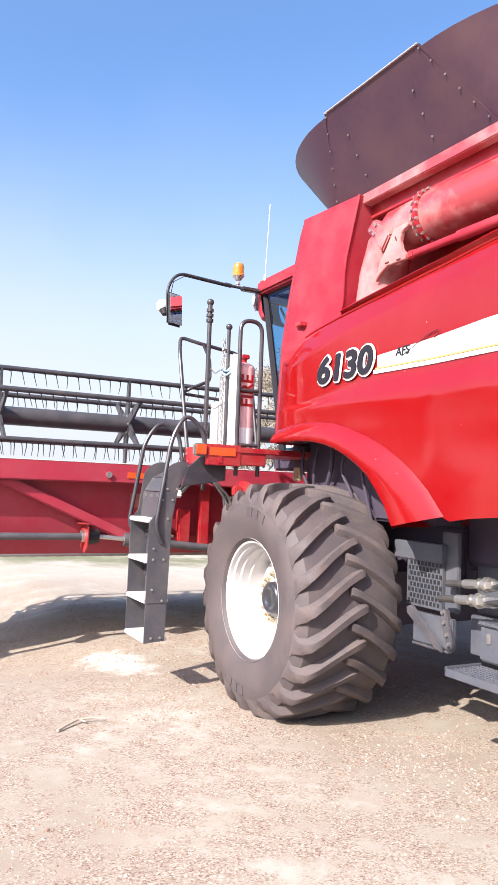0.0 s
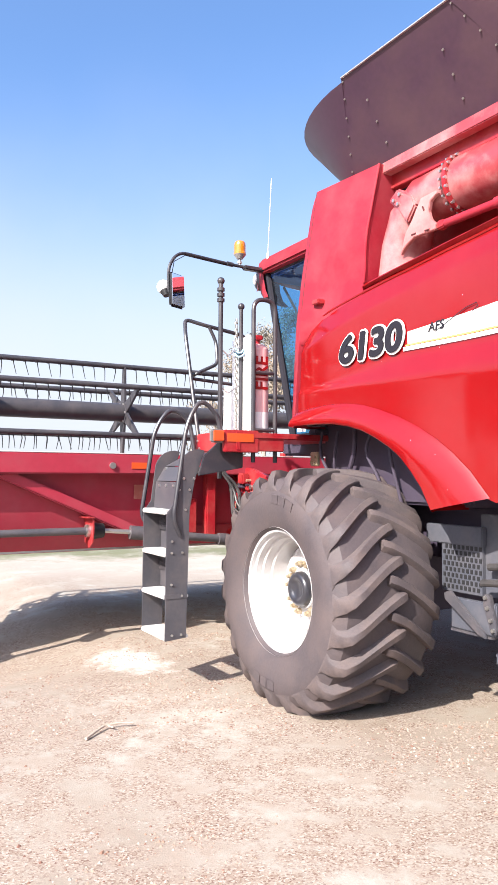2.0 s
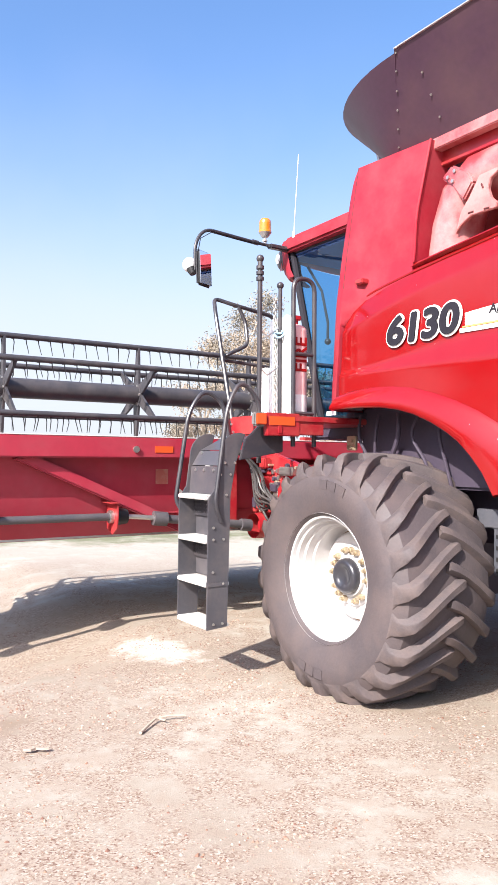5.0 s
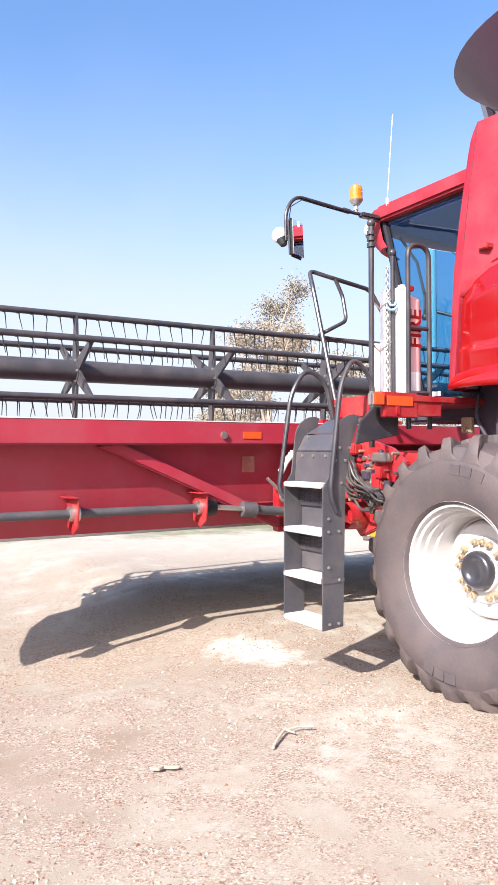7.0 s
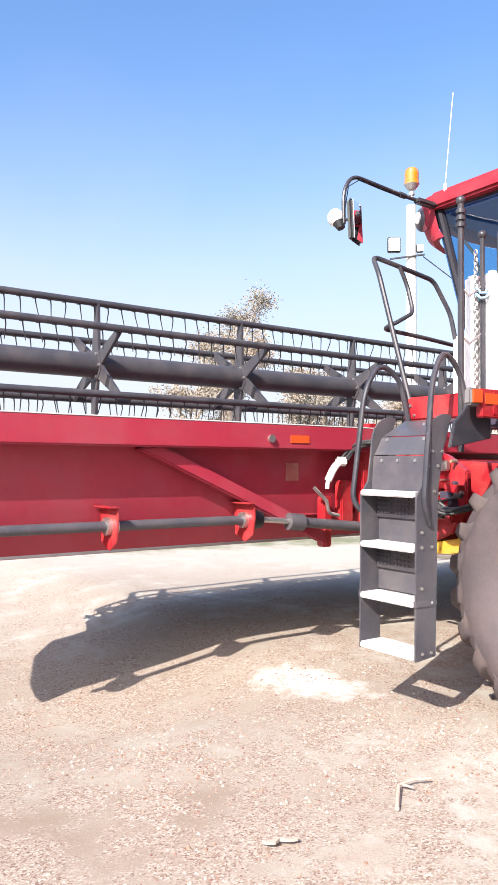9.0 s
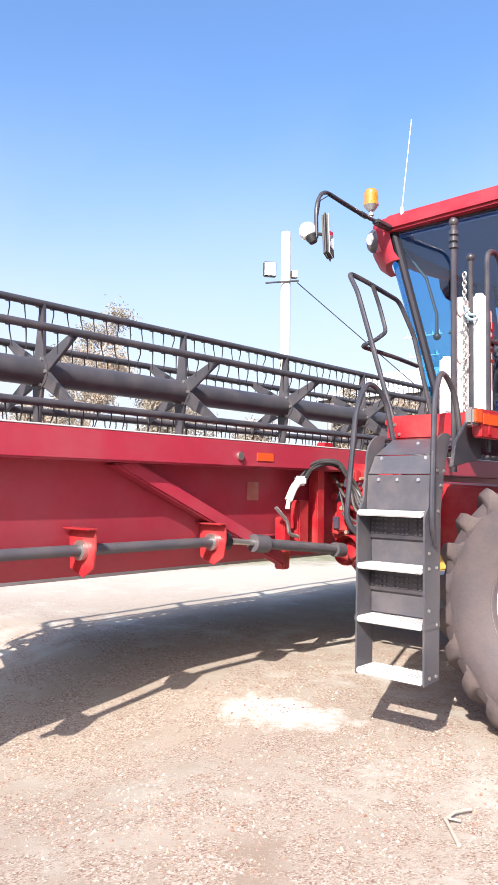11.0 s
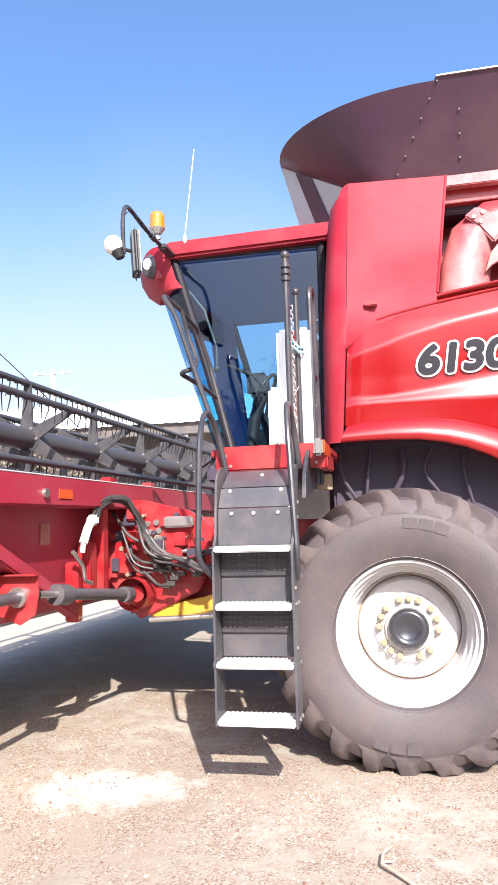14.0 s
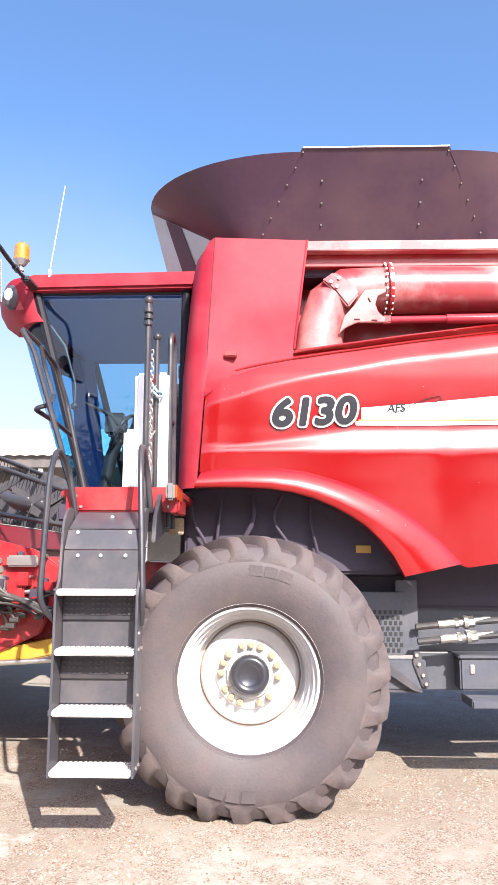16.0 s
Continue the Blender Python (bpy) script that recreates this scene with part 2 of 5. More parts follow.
def sheet(bm, rows, thick=None):
    """A skin through rows of points; thick: a vector by which its back lies behind it."""
    def skin(rr, flip):
        vv = [[bm.verts.new(p) for p in r] for r in rr]
        for a, b in zip(vv, vv[1:]):
            for k in range(len(a) - 1):
                q = (a[k], a[k + 1], b[k + 1], b[k])
                bm.faces.new(q[::-1] if flip else q)
        return vv
    f = skin(rows, False)
    if thick is not None:
        t = Vector(thick)
        g = skin([[Vector(p) + t for p in r] for r in rows], True)
        rim = f[0] + [r[-1] for r in f[1:]] + f[-1][-2::-1] + [r[0] for r in f[-2:0:-1]]
        rin = g[0] + [r[-1] for r in g[1:]] + g[-1][-2::-1] + [r[0] for r in g[-2:0:-1]]
        for i in range(len(rim)):
            j = (i + 1) % len(rim)
            bm.faces.new((rim[i], rin[i], rin[j], rim[j]))
    return bm


def lathe(bm, prof, c, n=48, close=False):
    """A profile of (radius, y) turned round the y axis through c."""
    rings = []
    for r, y in prof:
        rings.append([bm.verts.new((c[0] + r * math.cos(a), c[1] + y, c[2] + r * math.sin(a))) for a in (2 * math.pi * k / n for k in range(n))])
    for s, t in zip(rings, rings[1:]):
        for k in range(n):
            bm.faces.new((s[k], s[(k + 1) % n], t[(k + 1) % n], t[k]))
    return bm


def lerp(x, table):
    for (a, u), (b, v) in zip(table, table[1:]):
        if x <= b:
            return u + (v - u) * max(0.0, (x - a)) / (b - a)
    return table[-1][1]


def hexbolt(bm, p, d, r=0.013, h=0.012):
    p, d = Vector(p), Vector(d).normalized()
    return cyl(bm, p - d * 0.002, p + d * h, r, r * 0.9, n=6)


def writing(text, size, m, mat, parent, name, label="", shear=0.0, offset=0.0, depth=0.0015, stretch=1.0, wrap=None, spread=0.0):
    cu = bpy.data.curves.new(name, "FONT")
    cu.body, cu.size, cu.shear, cu.offset, cu.extrude = text, size, shear, offset, depth
    cu.space_character = 0.98
    tmp = new(name, cu)
    bpy.context.view_layer.update()
    me = bpy.data.meshes.new_from_object(tmp.evaluated_get(bpy.context.evaluated_depsgraph_get()))
    bpy.data.objects.remove(tmp)
    me.transform(m @ Matrix.Diagonal((stretch, 1, 1, 1)))
    bm = B()
    bm.from_mesh(me)
    if spread:
        # a broad border: the letters fanned out in a ring, each a hair in front of the last
        flatm = bm
        bm = B()
        for k in range(14):
            a = 2 * math.pi * k / 14
            old = len(bm.verts)
            bm.from_mesh(me)
            bm.verts.ensure_lookup_table()
            for v in bm.verts[old:]:
                v.co += Vector((spread * math.cos(a), -0.0003 * k, spread * math.sin(a)))
        flatm.free()
    if wrap:
        for v in bm.verts:
            v.co = wrap(v.co)
    return part(name, bm, mat, parent, label, smooth=0)


# ---- ground ----
def ground_material():
    m = bpy.data.materials.new("pale_gravel_dirt")
    m.use_nodes = True
    n, l = m.node_tree.nodes, m.node_tree.links
    b = n["Principled BSDF"]
    b.inputs["Roughness"].default_value = 0.95
    tc = n.new("ShaderNodeTexCoord")

    def noise_tex(scale, detail=6, rough=0.6):
        t = n.new("ShaderNodeTexNoise")
        t.inputs["Scale"].default_value, t.inputs["Detail"].default_value, t.inputs["Roughness"].default_value = scale, detail, rough
        l.new(tc.outputs["Object"], t.inputs["Vector"])
        return t.outputs["Fac"]

    def ramp(fac, stops):
        r = n.new("ShaderNodeValToRGB")
        e = r.color_ramp.elements
        for i, (p, c) in enumerate(stops):
            if i > 1:
                e.new(p)
            e[i].position, e[i].color = p, (*c, 1)
        l.new(fac, r.inputs[0])
        return r.outputs[0]

    def mix(f, a, c, mode="MIX"):
        x = n.new("ShaderNodeMixRGB")
        x.blend_type = mode
        for k, v in ((0, f), (1, a), (2, c)):
            if isinstance(v, (int, float)):
                x.inputs[k].default_value = v
            elif isinstance(v, tuple):
                x.inputs[k].default_value = (*v, 1)
            else:
                l.new(v, x.inputs[k])
        return x.outputs[0]

    base = ramp(noise_tex(0.55, 7), [(0.38, (0.225, 0.172, 0.130)), (0.5, (0.308, 0.272, 0.225)), (0.60, (0.372, 0.35, 0.305))])
    patch = ramp(noise_tex(2.3, 8, 0.7), [(0.45, (0, 0, 0)), (0.62, (0.8, 0.8, 0.8))])
    base = mix(patch, base, (0.285, 0.228, 0.18))
    vor = n.new("ShaderNodeTexVoronoi")
    vor.inputs["Scale"].default_value = 120
    l.new(tc.outputs["Object"], vor.inputs["Vector"])
    stones = ramp(vor.outputs["Color"], [(0.12, (0.14, 0.075, 0.055)), (0.35, (0.25, 0.19, 0.145)), (0.7, (0.325, 0.27, 0.22)), (0.92, (0.43, 0.39, 0.34))])
    where = ramp(noise_tex(3.1, 8, 0.75), [(0.42, (0, 0, 0)), (0.54, (0.95, 0.95, 0.95))])
    base = mix(where, base, stones)
    base = mix(0.25, base, noise_tex(160, 4), "OVERLAY")
    # pale sand away from the worked ground
    sep = n.new("ShaderNodeSeparateXYZ")
    l.new(tc.outputs["Object"], sep.inputs[0])

    def calc(op, a, c):
        k = n.new("ShaderNodeMath")
        k.operation = op
        for i, v in enumerate((a, c)):
            if isinstance(v, (int, float)):
                k.inputs[i].default_value = v
            else:
                l.new(v, k.inputs[i])
        return k.outputs[0]

    far = calc("ADD", calc("MULTIPLY", calc("ADD", calc("ADD", sep.outputs[1], -3.0), calc("MULTIPLY", sep.outputs[0], -0.8)), 0.12), calc("MULTIPLY", noise_tex(0.35, 4), 0.6))
    base = mix(ramp(far, [(0.4, (0, 0, 0)), (0.9, (0.65, 0.65, 0.65))]), base, (0.43, 0.395, 0.34))
    # thin green growth along the far edge of the yard
    off = calc("ADD", calc("ADD", sep.outputs[0], calc("MULTIPLY", sep.outputs[1], -0.35)), 9.6)
    strip = calc("MAXIMUM", calc("SUBTRACT", 1.0, calc("MULTIPLY", calc("ABSOLUTE", off, 0), 0.45)), -1.0)
    green = calc("ADD", calc("MULTIPLY", strip, 0.8), calc("MULTIPLY", calc("ADD", noise_tex(1.6, 8, 0.75), -0.5), 1.8))
    base = mix(ramp(green, [(0.25, (0, 0, 0)), (0.75, (0.85, 0.85, 0.85))]), base, (0.11, 0.12, 0.045))
    # white powder spilled by the ladder
    ex = calc("MULTIPLY", calc("ADD", calc("ADD", sep.outputs[0], 1.58), calc("MULTIPLY", calc("ADD", sep.outputs[1], 0.38), -0.5)), 1.55)
    ey = calc("MULTIPLY", calc("ADD", sep.outputs[1], 0.38), 2.6)
    rr = calc("SQRT", calc("ADD", calc("MULTIPLY", ex, ex), calc("MULTIPLY", ey, ey)), 0)
    spill = calc("ADD", calc("SUBTRACT", 0.85, rr), calc("MULTIPLY", calc("ADD", noise_tex(5.0, 9, 0.75), -0.5), 2.4))
    base = mix(ramp(spill, [(0.05, (0, 0, 0)), (1.0, (0.9, 0.9, 0.9))]), base, (0.70, 0.685, 0.65))
    l.new(base, b.inputs["Base Color"])
    bp = n.new("ShaderNodeBump")
    bp.inputs["Strength"].default_value, bp.inputs["Distance"].default_value = 0.16, 0.006
    add = n.new("ShaderNodeMath")
    add.operation = "ADD"
    l.new(vor.outputs["Distance"], add.inputs[0]); l.new(noise_tex(30, 8, 0.7), add.inputs[1])
    l.new(add.outputs[0], bp.inputs["Height"]); l.new(bp.outputs[0], b.inputs["Normal"])
    return m


DIRT = ground_material()


def relief(x, y):
    def ease(v):
        v = max(0.0, min(1.0, v))
        return v * v * (3 - 2 * v)
    rise = 0.04 * max(0.0, min(-x - 1.3, 2.6)) * ease(y + 1.0)
    dip = -0.17 * ease((-x - 0.9) / 1.3) * ease((-y - 0.1) / 1.8) * ease((9 + x) / 4) * ease((9 + y) / 4)
    return rise + dip + 0.012 * noise.noise((x * 0.9, y * 0.9, 3.1)) + 0.006 * noise.noise((x * 3.7, y * 3.7, 8.0))


def build_ground():
    axis = [-2000, -600, -200, -80, -40, -25, -16, -12] + [i * 0.2 for i in range(-40, 41)] + [12, 16, 25, 40, 80, 200, 600, 2000]
    bm = B()
    rows = [[(x, y, -0.008 + (relief(x, y) if abs(x) < 9 and abs(y) < 9 else 0.104 if x < -3.9 else 0)) for x in axis] for y in axis]
    sheet(bm, rows)
    tagged(part("ground", bm, DIRT), "pale dusty gravel and dirt farmyard ground", "ground", kind="structure")


build_ground()

# ---- combine harvester ----
combine = thing("combine_harvester", (0.9, 1.85, 0), "red combine harvester with dark grain tank extension, parked on gravel", "combine harvester")
CX, CY = 0.0, 1.85     # wheel axle; centre line of the machine
WZ = 0.756


def press(bm):
    """The tyre's foot flattens on the ground."""
    for v in bm.verts:
        if v.co.z < 0.0:
            v.co.z = -0.006 + v.co.z * 0.05


def build_wheel(y0, sign, name="front_wheel"):
    """A wheel whose outer rim edge lies at y0; sign: +1 where the machine lies on the +y side."""
    c = Vector((0, y0, WZ))

    def S(prof):
        return [(r, y * sign) for r, y in prof]
    bm = B()
    # dished disc and barrel
    lathe(bm, S([(0.425, -0.012), (0.43, 0.004), (0.415, 0.016), (0.392, 0.02), (0.388, 0.05), (0.370, 0.056), (0.366, 0.10), (0.350, 0.106), (0.345, 0.165), (0.330, 0.172), (0.326, 0.245), (0.316, 0.295), (0.30, 0.30), (0.29, 0.262), (0.275, 0.25), (0.21, 0.252), (0.12, 0.25), (0.0, 0.25)]), c, 64)
    wheel = part(name, bm, WHITE_RIM, combine, "white painted steel wheel with lugged tractor tyre", smooth=40)
    R = 0.82
    prof = [(0.405, 0.02), (0.42, -0.005), (0.445, -0.018), (0.50, -0.035), (0.57, -0.047), (0.64, -0.044), (0.70, -0.018), (0.745, 0.02), (0.762, 0.10), (0.772, 0.20), (0.775, 0.36), (0.772, 0.52), (0.762, 0.62), (0.745, 0.70), (0.70, 0.738), (0.57, 0.767), (0.43, 0.73), (0.405, 0.70)]
    bm = B()
    lathe(bm, S(prof), c, 96)
    press(bm)
    tyre = part("tyre", bm, RUBBER, wheel, "dusty black ag tyre with deep diagonal lugs", smooth=30)
    # bars of the tread: two mirrored rows
    nb = 23
    stops = [(-0.034, 0.672, 0.690, -0.012), (-0.026, 0.682, 0.725, -0.004), (-0.006, 0.70, 0.772, 0.015), (0.03, 0.735, 0.808, 0.045), (0.10, 0.75, 0.818, 0.105), (0.19, 0.758, 0.821, 0.185), (0.28, 0.763, 0.823, 0.255), (0.36, 0.765, 0.823, 0.305), (0.405, 0.765, 0.82, 0.325), (0.42, 0.765, 0.815, 0.328)]
    for k in range(nb):
        for side in (0, 1):
            a0 = 2 * math.pi * (k + 0.5 * side) / nb
            bm = B()
            rings = []
            for y, rb, rt, da in stops:
                yy = (y if side == 0 else 0.72 - y)
                half = lerp(y, [(-0.04, 0.044), (0.0, 0.036), (0.1, 0.029), (0.34, 0.026), (0.40, 0.030), (0.42, 0.022)])
                ring = []
                for rr, w in ((rb - 0.004, half * 1.9), (rb + 0.012, half * 1.35), (rt - 0.008, half * 1.05), (rt, half * 0.8), (rt, -half * 0.8), (rt - 0.008, -half * 1.05), (rb + 0.012, -half * 1.35), (rb - 0.004, -half * 1.9)):
                    a = a0 + da + w / rr
                    ring.append(bm.verts.new((c.x + rr * math.cos(a), c.y + yy * sign, c.z + rr * math.sin(a))))
                rings.append(ring)
            for s, t in zip(rings, rings[1:]):
                for i in range(7):
                    bm.faces.new((s[i], s[i + 1], t[i + 1], t[i]))
            bm.faces.new(rings[0]); bm.faces.new(rings[-1][::-1])
            press(bm)
            part("lug", bm, LUG, wheel, smooth=42)
    # raised maker's panels without lettering on the wall
    for ang in (78, 262):
        bm = B()
        for w0, w1 in ((-0.125, -0.05), (-0.035, 0.035), (0.05, 0.125)):
            rows = []
            for rr in (0.585, 0.645):
                rows.append([(c.x + rr * math.cos(radians(ang) - w / 0.61), c.y - sign * 0.0505, c.z + rr * math.sin(radians(ang) - w / 0.61)) for w in (w0, (w0 + w1) / 2, w1)])
            sheet(bm, rows, (0, sign * 0.016, 0))
        part("sidewall_mark", bm, RUBBER, wheel)
    # hub
    bm = B()
    lathe(bm, S([(0.0, 0.176), (0.052, 0.174), (0.062, 0.166), (0.074, 0.156), (0.088, 0.152), (0.102, 0.156), (0.112, 0.168), (0.118, 0.184), (0.120, 0.25)]), c, 48)
    part("hub_cap", bm, GLOSS_BLACK, wheel, "glossy black hub cap", smooth=60)
    bm = B()
    lathe(bm, S([(0.118, 0.208), (0.134, 0.206), (0.138, 0.214), (0.138, 0.232), (0.196, 0.236), (0.205, 0.244), (0.208, 0.256)]), c, 48)
    part("hub_flange", bm, WHITE_RIM, wheel)
    for ang in (106, 87, 68, 40, 18, -4, -47, -70, -110, -130, -150, 177, 157, 138):
        a = radians(ang)
        p = c + Vector((0.170 * math.cos(a), sign * 0.236, 0.170 * math.sin(a)))
        bm = B()
        cyl(bm, p, p - Vector((0, sign * 0.032, 0)), 0.0235, 0.021, n=6)
        cyl(bm, p - Vector((0, sign * 0.03, 0)), p - Vector((0, sign * 0.052, 0)), 0.0125, n=8)
        part("wheel_nut", bm, BRASS, wheel, "yellow zinc wheel nut")
    bm = B()
    lathe(bm, S([(0.292, 0.2985), (0.304, 0.297), (0.312, 0.299)]), c, 64)
    part("rust_seam", bm, RUST, wheel, "thin rusty seam round the wheel disc")


build_wheel(0.0, 1)
build_wheel(2 * CY, -1, "far_front_wheel")
bm = B()
cyl(bm, (0, 0.3, WZ), (0, 3.4, WZ), 0.16, n=20)
box(bm, (-0.22, 0.75, 0.55), (0.22, 2.95, 0.98), 0.03)
part("front_axle", bm, DARK_STEEL, combine)


def side_y(x, z):
    """The skin of the side, with an upward-facing shelf that narrows towards the front."""
    k = max(0.0, min(1.0, (x + 0.06) / 0.75))
    z0, z1 = 2.135 + 0.012 * min(x, 2.0), 2.165 + 0.105 * k + 0.02 * min(x, 2.0)
    step = 0.040 * (0.35 + 0.65 * k)
    shelf = step * max(0.0, min(1.0, (z - z0) / (z1 - z0)))
    lean = lerp(z, [(1.2, 0.0), (1.95, -0.012), (2.135, -0.02), (2.3, -0.02), (2.45, -0.024), (2.66, -0.028), (2.8, -0.022), (2.95, -0.012), (3.1, 0.008), (3.3, 0.06)])
    return 0.40 + 0.085 * (min(x, 1.2) + 0.3) + lean + shelf


LIP = [(-0.36, 1.895), (-0.2, 1.90), (-0.05, 1.90), (0.12, 1.893), (0.27, 1.87), (0.40, 1.835), (0.53, 1.78), (0.64, 1.72), (0.74, 1.65), (0.83, 1.56), (0.91, 1.46), (0.98, 1.33)]
CREASE = [(-0.32, 1.99), (-0.18, 2.015), (0.0, 2.025), (0.18, 2.02), (0.35, 2.00), (0.52, 1.955), (0.68, 1.90), (0.84, 1.83), (0.98, 1.75), (1.10, 1.665), (1.22, 1.56), (1.36, 1.41)]
TOP = [(-0.34, 2.66), (-0.29, 2.68), (0.02, 2.775), (0.3, 2.835), (0.58, 2.885), (1.14, 2.975), (1.64, 3.04), (2.5, 3.10), (4.6, 3.1)]
BOT = [(-0.34, 1.99), (-0.18, 2.015), (0.0, 2.025), (0.35, 2.00), (0.68, 1.90), (0.98, 1.75), (1.22, 1.56), (1.36, 1.38), (1.56, 1.41), (2.6, 1.5), (4.6, 1.62)]
bm = B()
xs = [-0.34 + 0.06 * i for i in range(83)]
levels = 48
rows = []
for i in range(levels + 1):
    row = []
    for x in xs:
        z = lerp(x, BOT) + (lerp(x, TOP) - lerp(x, BOT)) * i / levels
        lead = lerp(z, [(1.9, 0.0), (2.7, 0.05)]) * max(0.0, 1 - (x + 0.34) / 0.5)
        fold = max(0.0, z - (lerp(x, TOP) - 0.19 - 0.05 * max(0.0, 1 - abs(x + 0.1))))      # the shoulder leans back
        row.append((x + lead, side_y(x + lead, z) + 0.33 * fold + (0.012 if x < -0.33 else 0), z))
    rows.append(row)
sheet(bm, rows, (0, 0.02, 0))
side_panel = part("side_panel", bm, RED, combine, "glossy red side panel with white stripe decal", smooth=50)
for drop, r in ((0.004, 0.012), (0.055, 0.010)):
    bm = B()
    line = []
    for k in range(60):
        x = -0.26 + 0.08 * k
        z = lerp(x, TOP) - drop
        fold = max(0.0, z - (lerp(x, TOP) - 0.19 - 0.05 * max(0.0, 1 - abs(x + 0.1))))
        line.append((x, side_y(x, z) + 0.33 * fold - 0.002, z))
    tube(bm, line, r, 8)
    part("rolled_edge", bm, RED, side_panel, "rolled shiny edge along the panel's shoulder")
# wheel arch flare
bm = B()
rows = []
for (lx, lz), (cx, cz) in zip(LIP, CREASE):
    row = []
    yc, yl = side_y(cx, cz) - 0.004, side_y(lx, lz) - 0.062
    for t, u in ((0, 0), (0.06, 0.16), (0.2, 0.36), (0.35, 0.56), (0.5, 0.74), (0.65, 0.88), (0.8, 0.97), (1.0, 1.0)):
        x, z = cx + (lx - cx) * t, cz + (lz - cz) * t
        row.append((x, yc + (yl - yc) * u, z))
    row.append((lx, yl + 0.012, lz - 0.012))
    row.append((lx, yl + 0.05, lz - 0.004))
    row.append((lx, yl + 0.32, lz - 0.002))
    rows.append(row)
sheet(bm, rows)
part("wheel_arch", bm, RED, combine, "glossy red flared wheel arch", smooth=50)

# front corner shroud of the engine and tank housing
def shroud_y(z):
    return lerp(z, [(1.85, 0.372), (2.65, 0.385), (3.0, 0.42), (3.64, 0.505)])


bm = B()
rows = []
for z in [1.885 + (3.54 - 1.885) * i / 19 for i in range(20)] + [3.57, 3.60, 3.625, 3.645]:
    fx = lerp(z, [(1.88, -0.50), (2.66, -0.48), (3.2, -0.445), (3.44, -0.425), (3.54, -0.405), (3.60, -0.37), (3.63, -0.335), (3.65, -0.28)])
    y = shroud_y(z)
    ex = lerp(z, [(1.88, -0.352), (2.68, -0.30), (3.65, -0.262)])
    rx = lerp(z, [(1.88, -0.350), (2.56, -0.305), (2.60, 0.26), (2.84, 0.285), (3.65, 0.385)])
    row = [(fx, 1.35, z), (fx, y + 0.28, z), (fx + 0.012, y + 0.16, z), (fx + 0.05, y + 0.07, z), (fx + (ex - fx) * 0.55, y + 0.02, z), (ex, y, z)]
    row += [(ex + (rx - ex) * t, y - 0.003 + 0.06 * t + lerp(z, [(2.3, 0.06), (2.9, 0.045), (3.15, 0.0)]) * min(1, t * 4), z) for t in (0.02, 0.35, 0.7, 1.0)]
    rows.append(row)
sheet(bm, rows)
# rear return and top
sheet(bm, [[r[-1] for r in rows[10:]], [(r[-1][0] - 0.01, 1.0, r[-1][2]) for r in rows[10:]]])
sheet(bm, [list(rows[-1]), [(p[0], 1.35, p[2]) for p in rows[-1]]])
shroud = part("corner_shroud", bm, RED_DUSTY, combine, "dusty sun-faded red corner shroud", smooth=45)
bm = B()
tube(bm, [(r[5][0] + 0.002, r[5][1] + 0.001, r[5][2]) for r in rows if r[5][2] > 2.7], 0.0035, 6)
part("panel_seam", bm, SEAM, shroud, "dark seam between the shroud's panels")
bm = B()
tube(bm, [r[-1] for r in rows if r[-1][2] > 2.84], 0.009, 8)
part("folded_edge", bm, RED_DUSTY, shroud)
bm = B()
box(bm, (-0.18, 0.40, 2.765), (-0.10, 0.47, 2.80), 0.006)
part("latch_recess", bm, RED_FRAME, shroud)

# inner body behind the panels
bm = B()
box(bm, (-0.46, 1.0, 1.5), (4.6, 2.7, 3.5), 0.02)
part("inner_body", bm, RED_FRAME, combine)
bm = B()
box(bm, (1.0, 1.12, 0.95), (4.6, 2.6, 1.6), 0.03)
part("under_body", bm, DARK_STEEL, combine)
bm = B()
box(bm, (-0.52, 0.98, 0.95), (-0.465, 2.7, 1.80), 0.01)
box(bm, (-0.50, 0.60, 1.84), (-0.40, 1.3, 1.882), 0.01)
part("front_bulkhead", bm, DARK_STEEL, combine)
bm = B()
box(bm, (-0.46, 0.72, 1.34), (1.05, 0.98, 2.75), 0.02)
part("arch_liner", bm, DARK_STEEL, combine)
# added dark box: stands for deep shade, closes the bright gap behind the wheel
bm = B()
box(bm, (-0.46, 0.985, 0.98), (1.05, 1.06, 1.34), 0.02)
part("dark_backing", bm, DARK_STEEL, combine)
bm = B()
box(bm, (1.055, 1.0, 1.10), (3.5, 1.115, 1.50), 0.02)
part("frame_rail", bm, DARK_STEEL, combine)
bm = B()
sheet(bm, [[(x, 0.42 + 0.085 * (min(x, 1.2) + 0.3) + 0.02, lerp(x, TOP) - 0.02), ] + [(x, 1.0, 2.75)] for x in (0.28, 0.6, 1.2, 2, 3, 4.6)])
part("auger_bay_floor", bm, RED_FRAME, combine)
bm = B()
sheet(bm, [[(4.6, y, z) for y in (0.6, 3.1)] for z in (1.5, 3.1)])
sheet(bm, [[(x, 3.2, z) for x in (-0.4, 4.6)] for z in (1.5, 3.3)])
part("far_panel", bm, RED, combine)
# rail under the tank extension; its pale paint stands for sun glare
bm = B()
box(bm, (0.36, 0.60, 3.585), (3.4, 0.68, 3.66), 0.006)
part("tank_rail", bm, AUGER, combine, "dusty red rail below the tank, paled for sun glare")
bm = B()
box(bm, (0.36, 0.685, 3.50), (3.4, 1.02, 3.60), 0.004)
part("rail_web", bm, RED_FRAME, combine)
bm = B()
box(bm, (0.40, 0.615, 3.664), (1.6, 0.66, 3.70), 0.003)
part("tank_trim", bm, TREAD, combine, "bare galvanised trim strip")

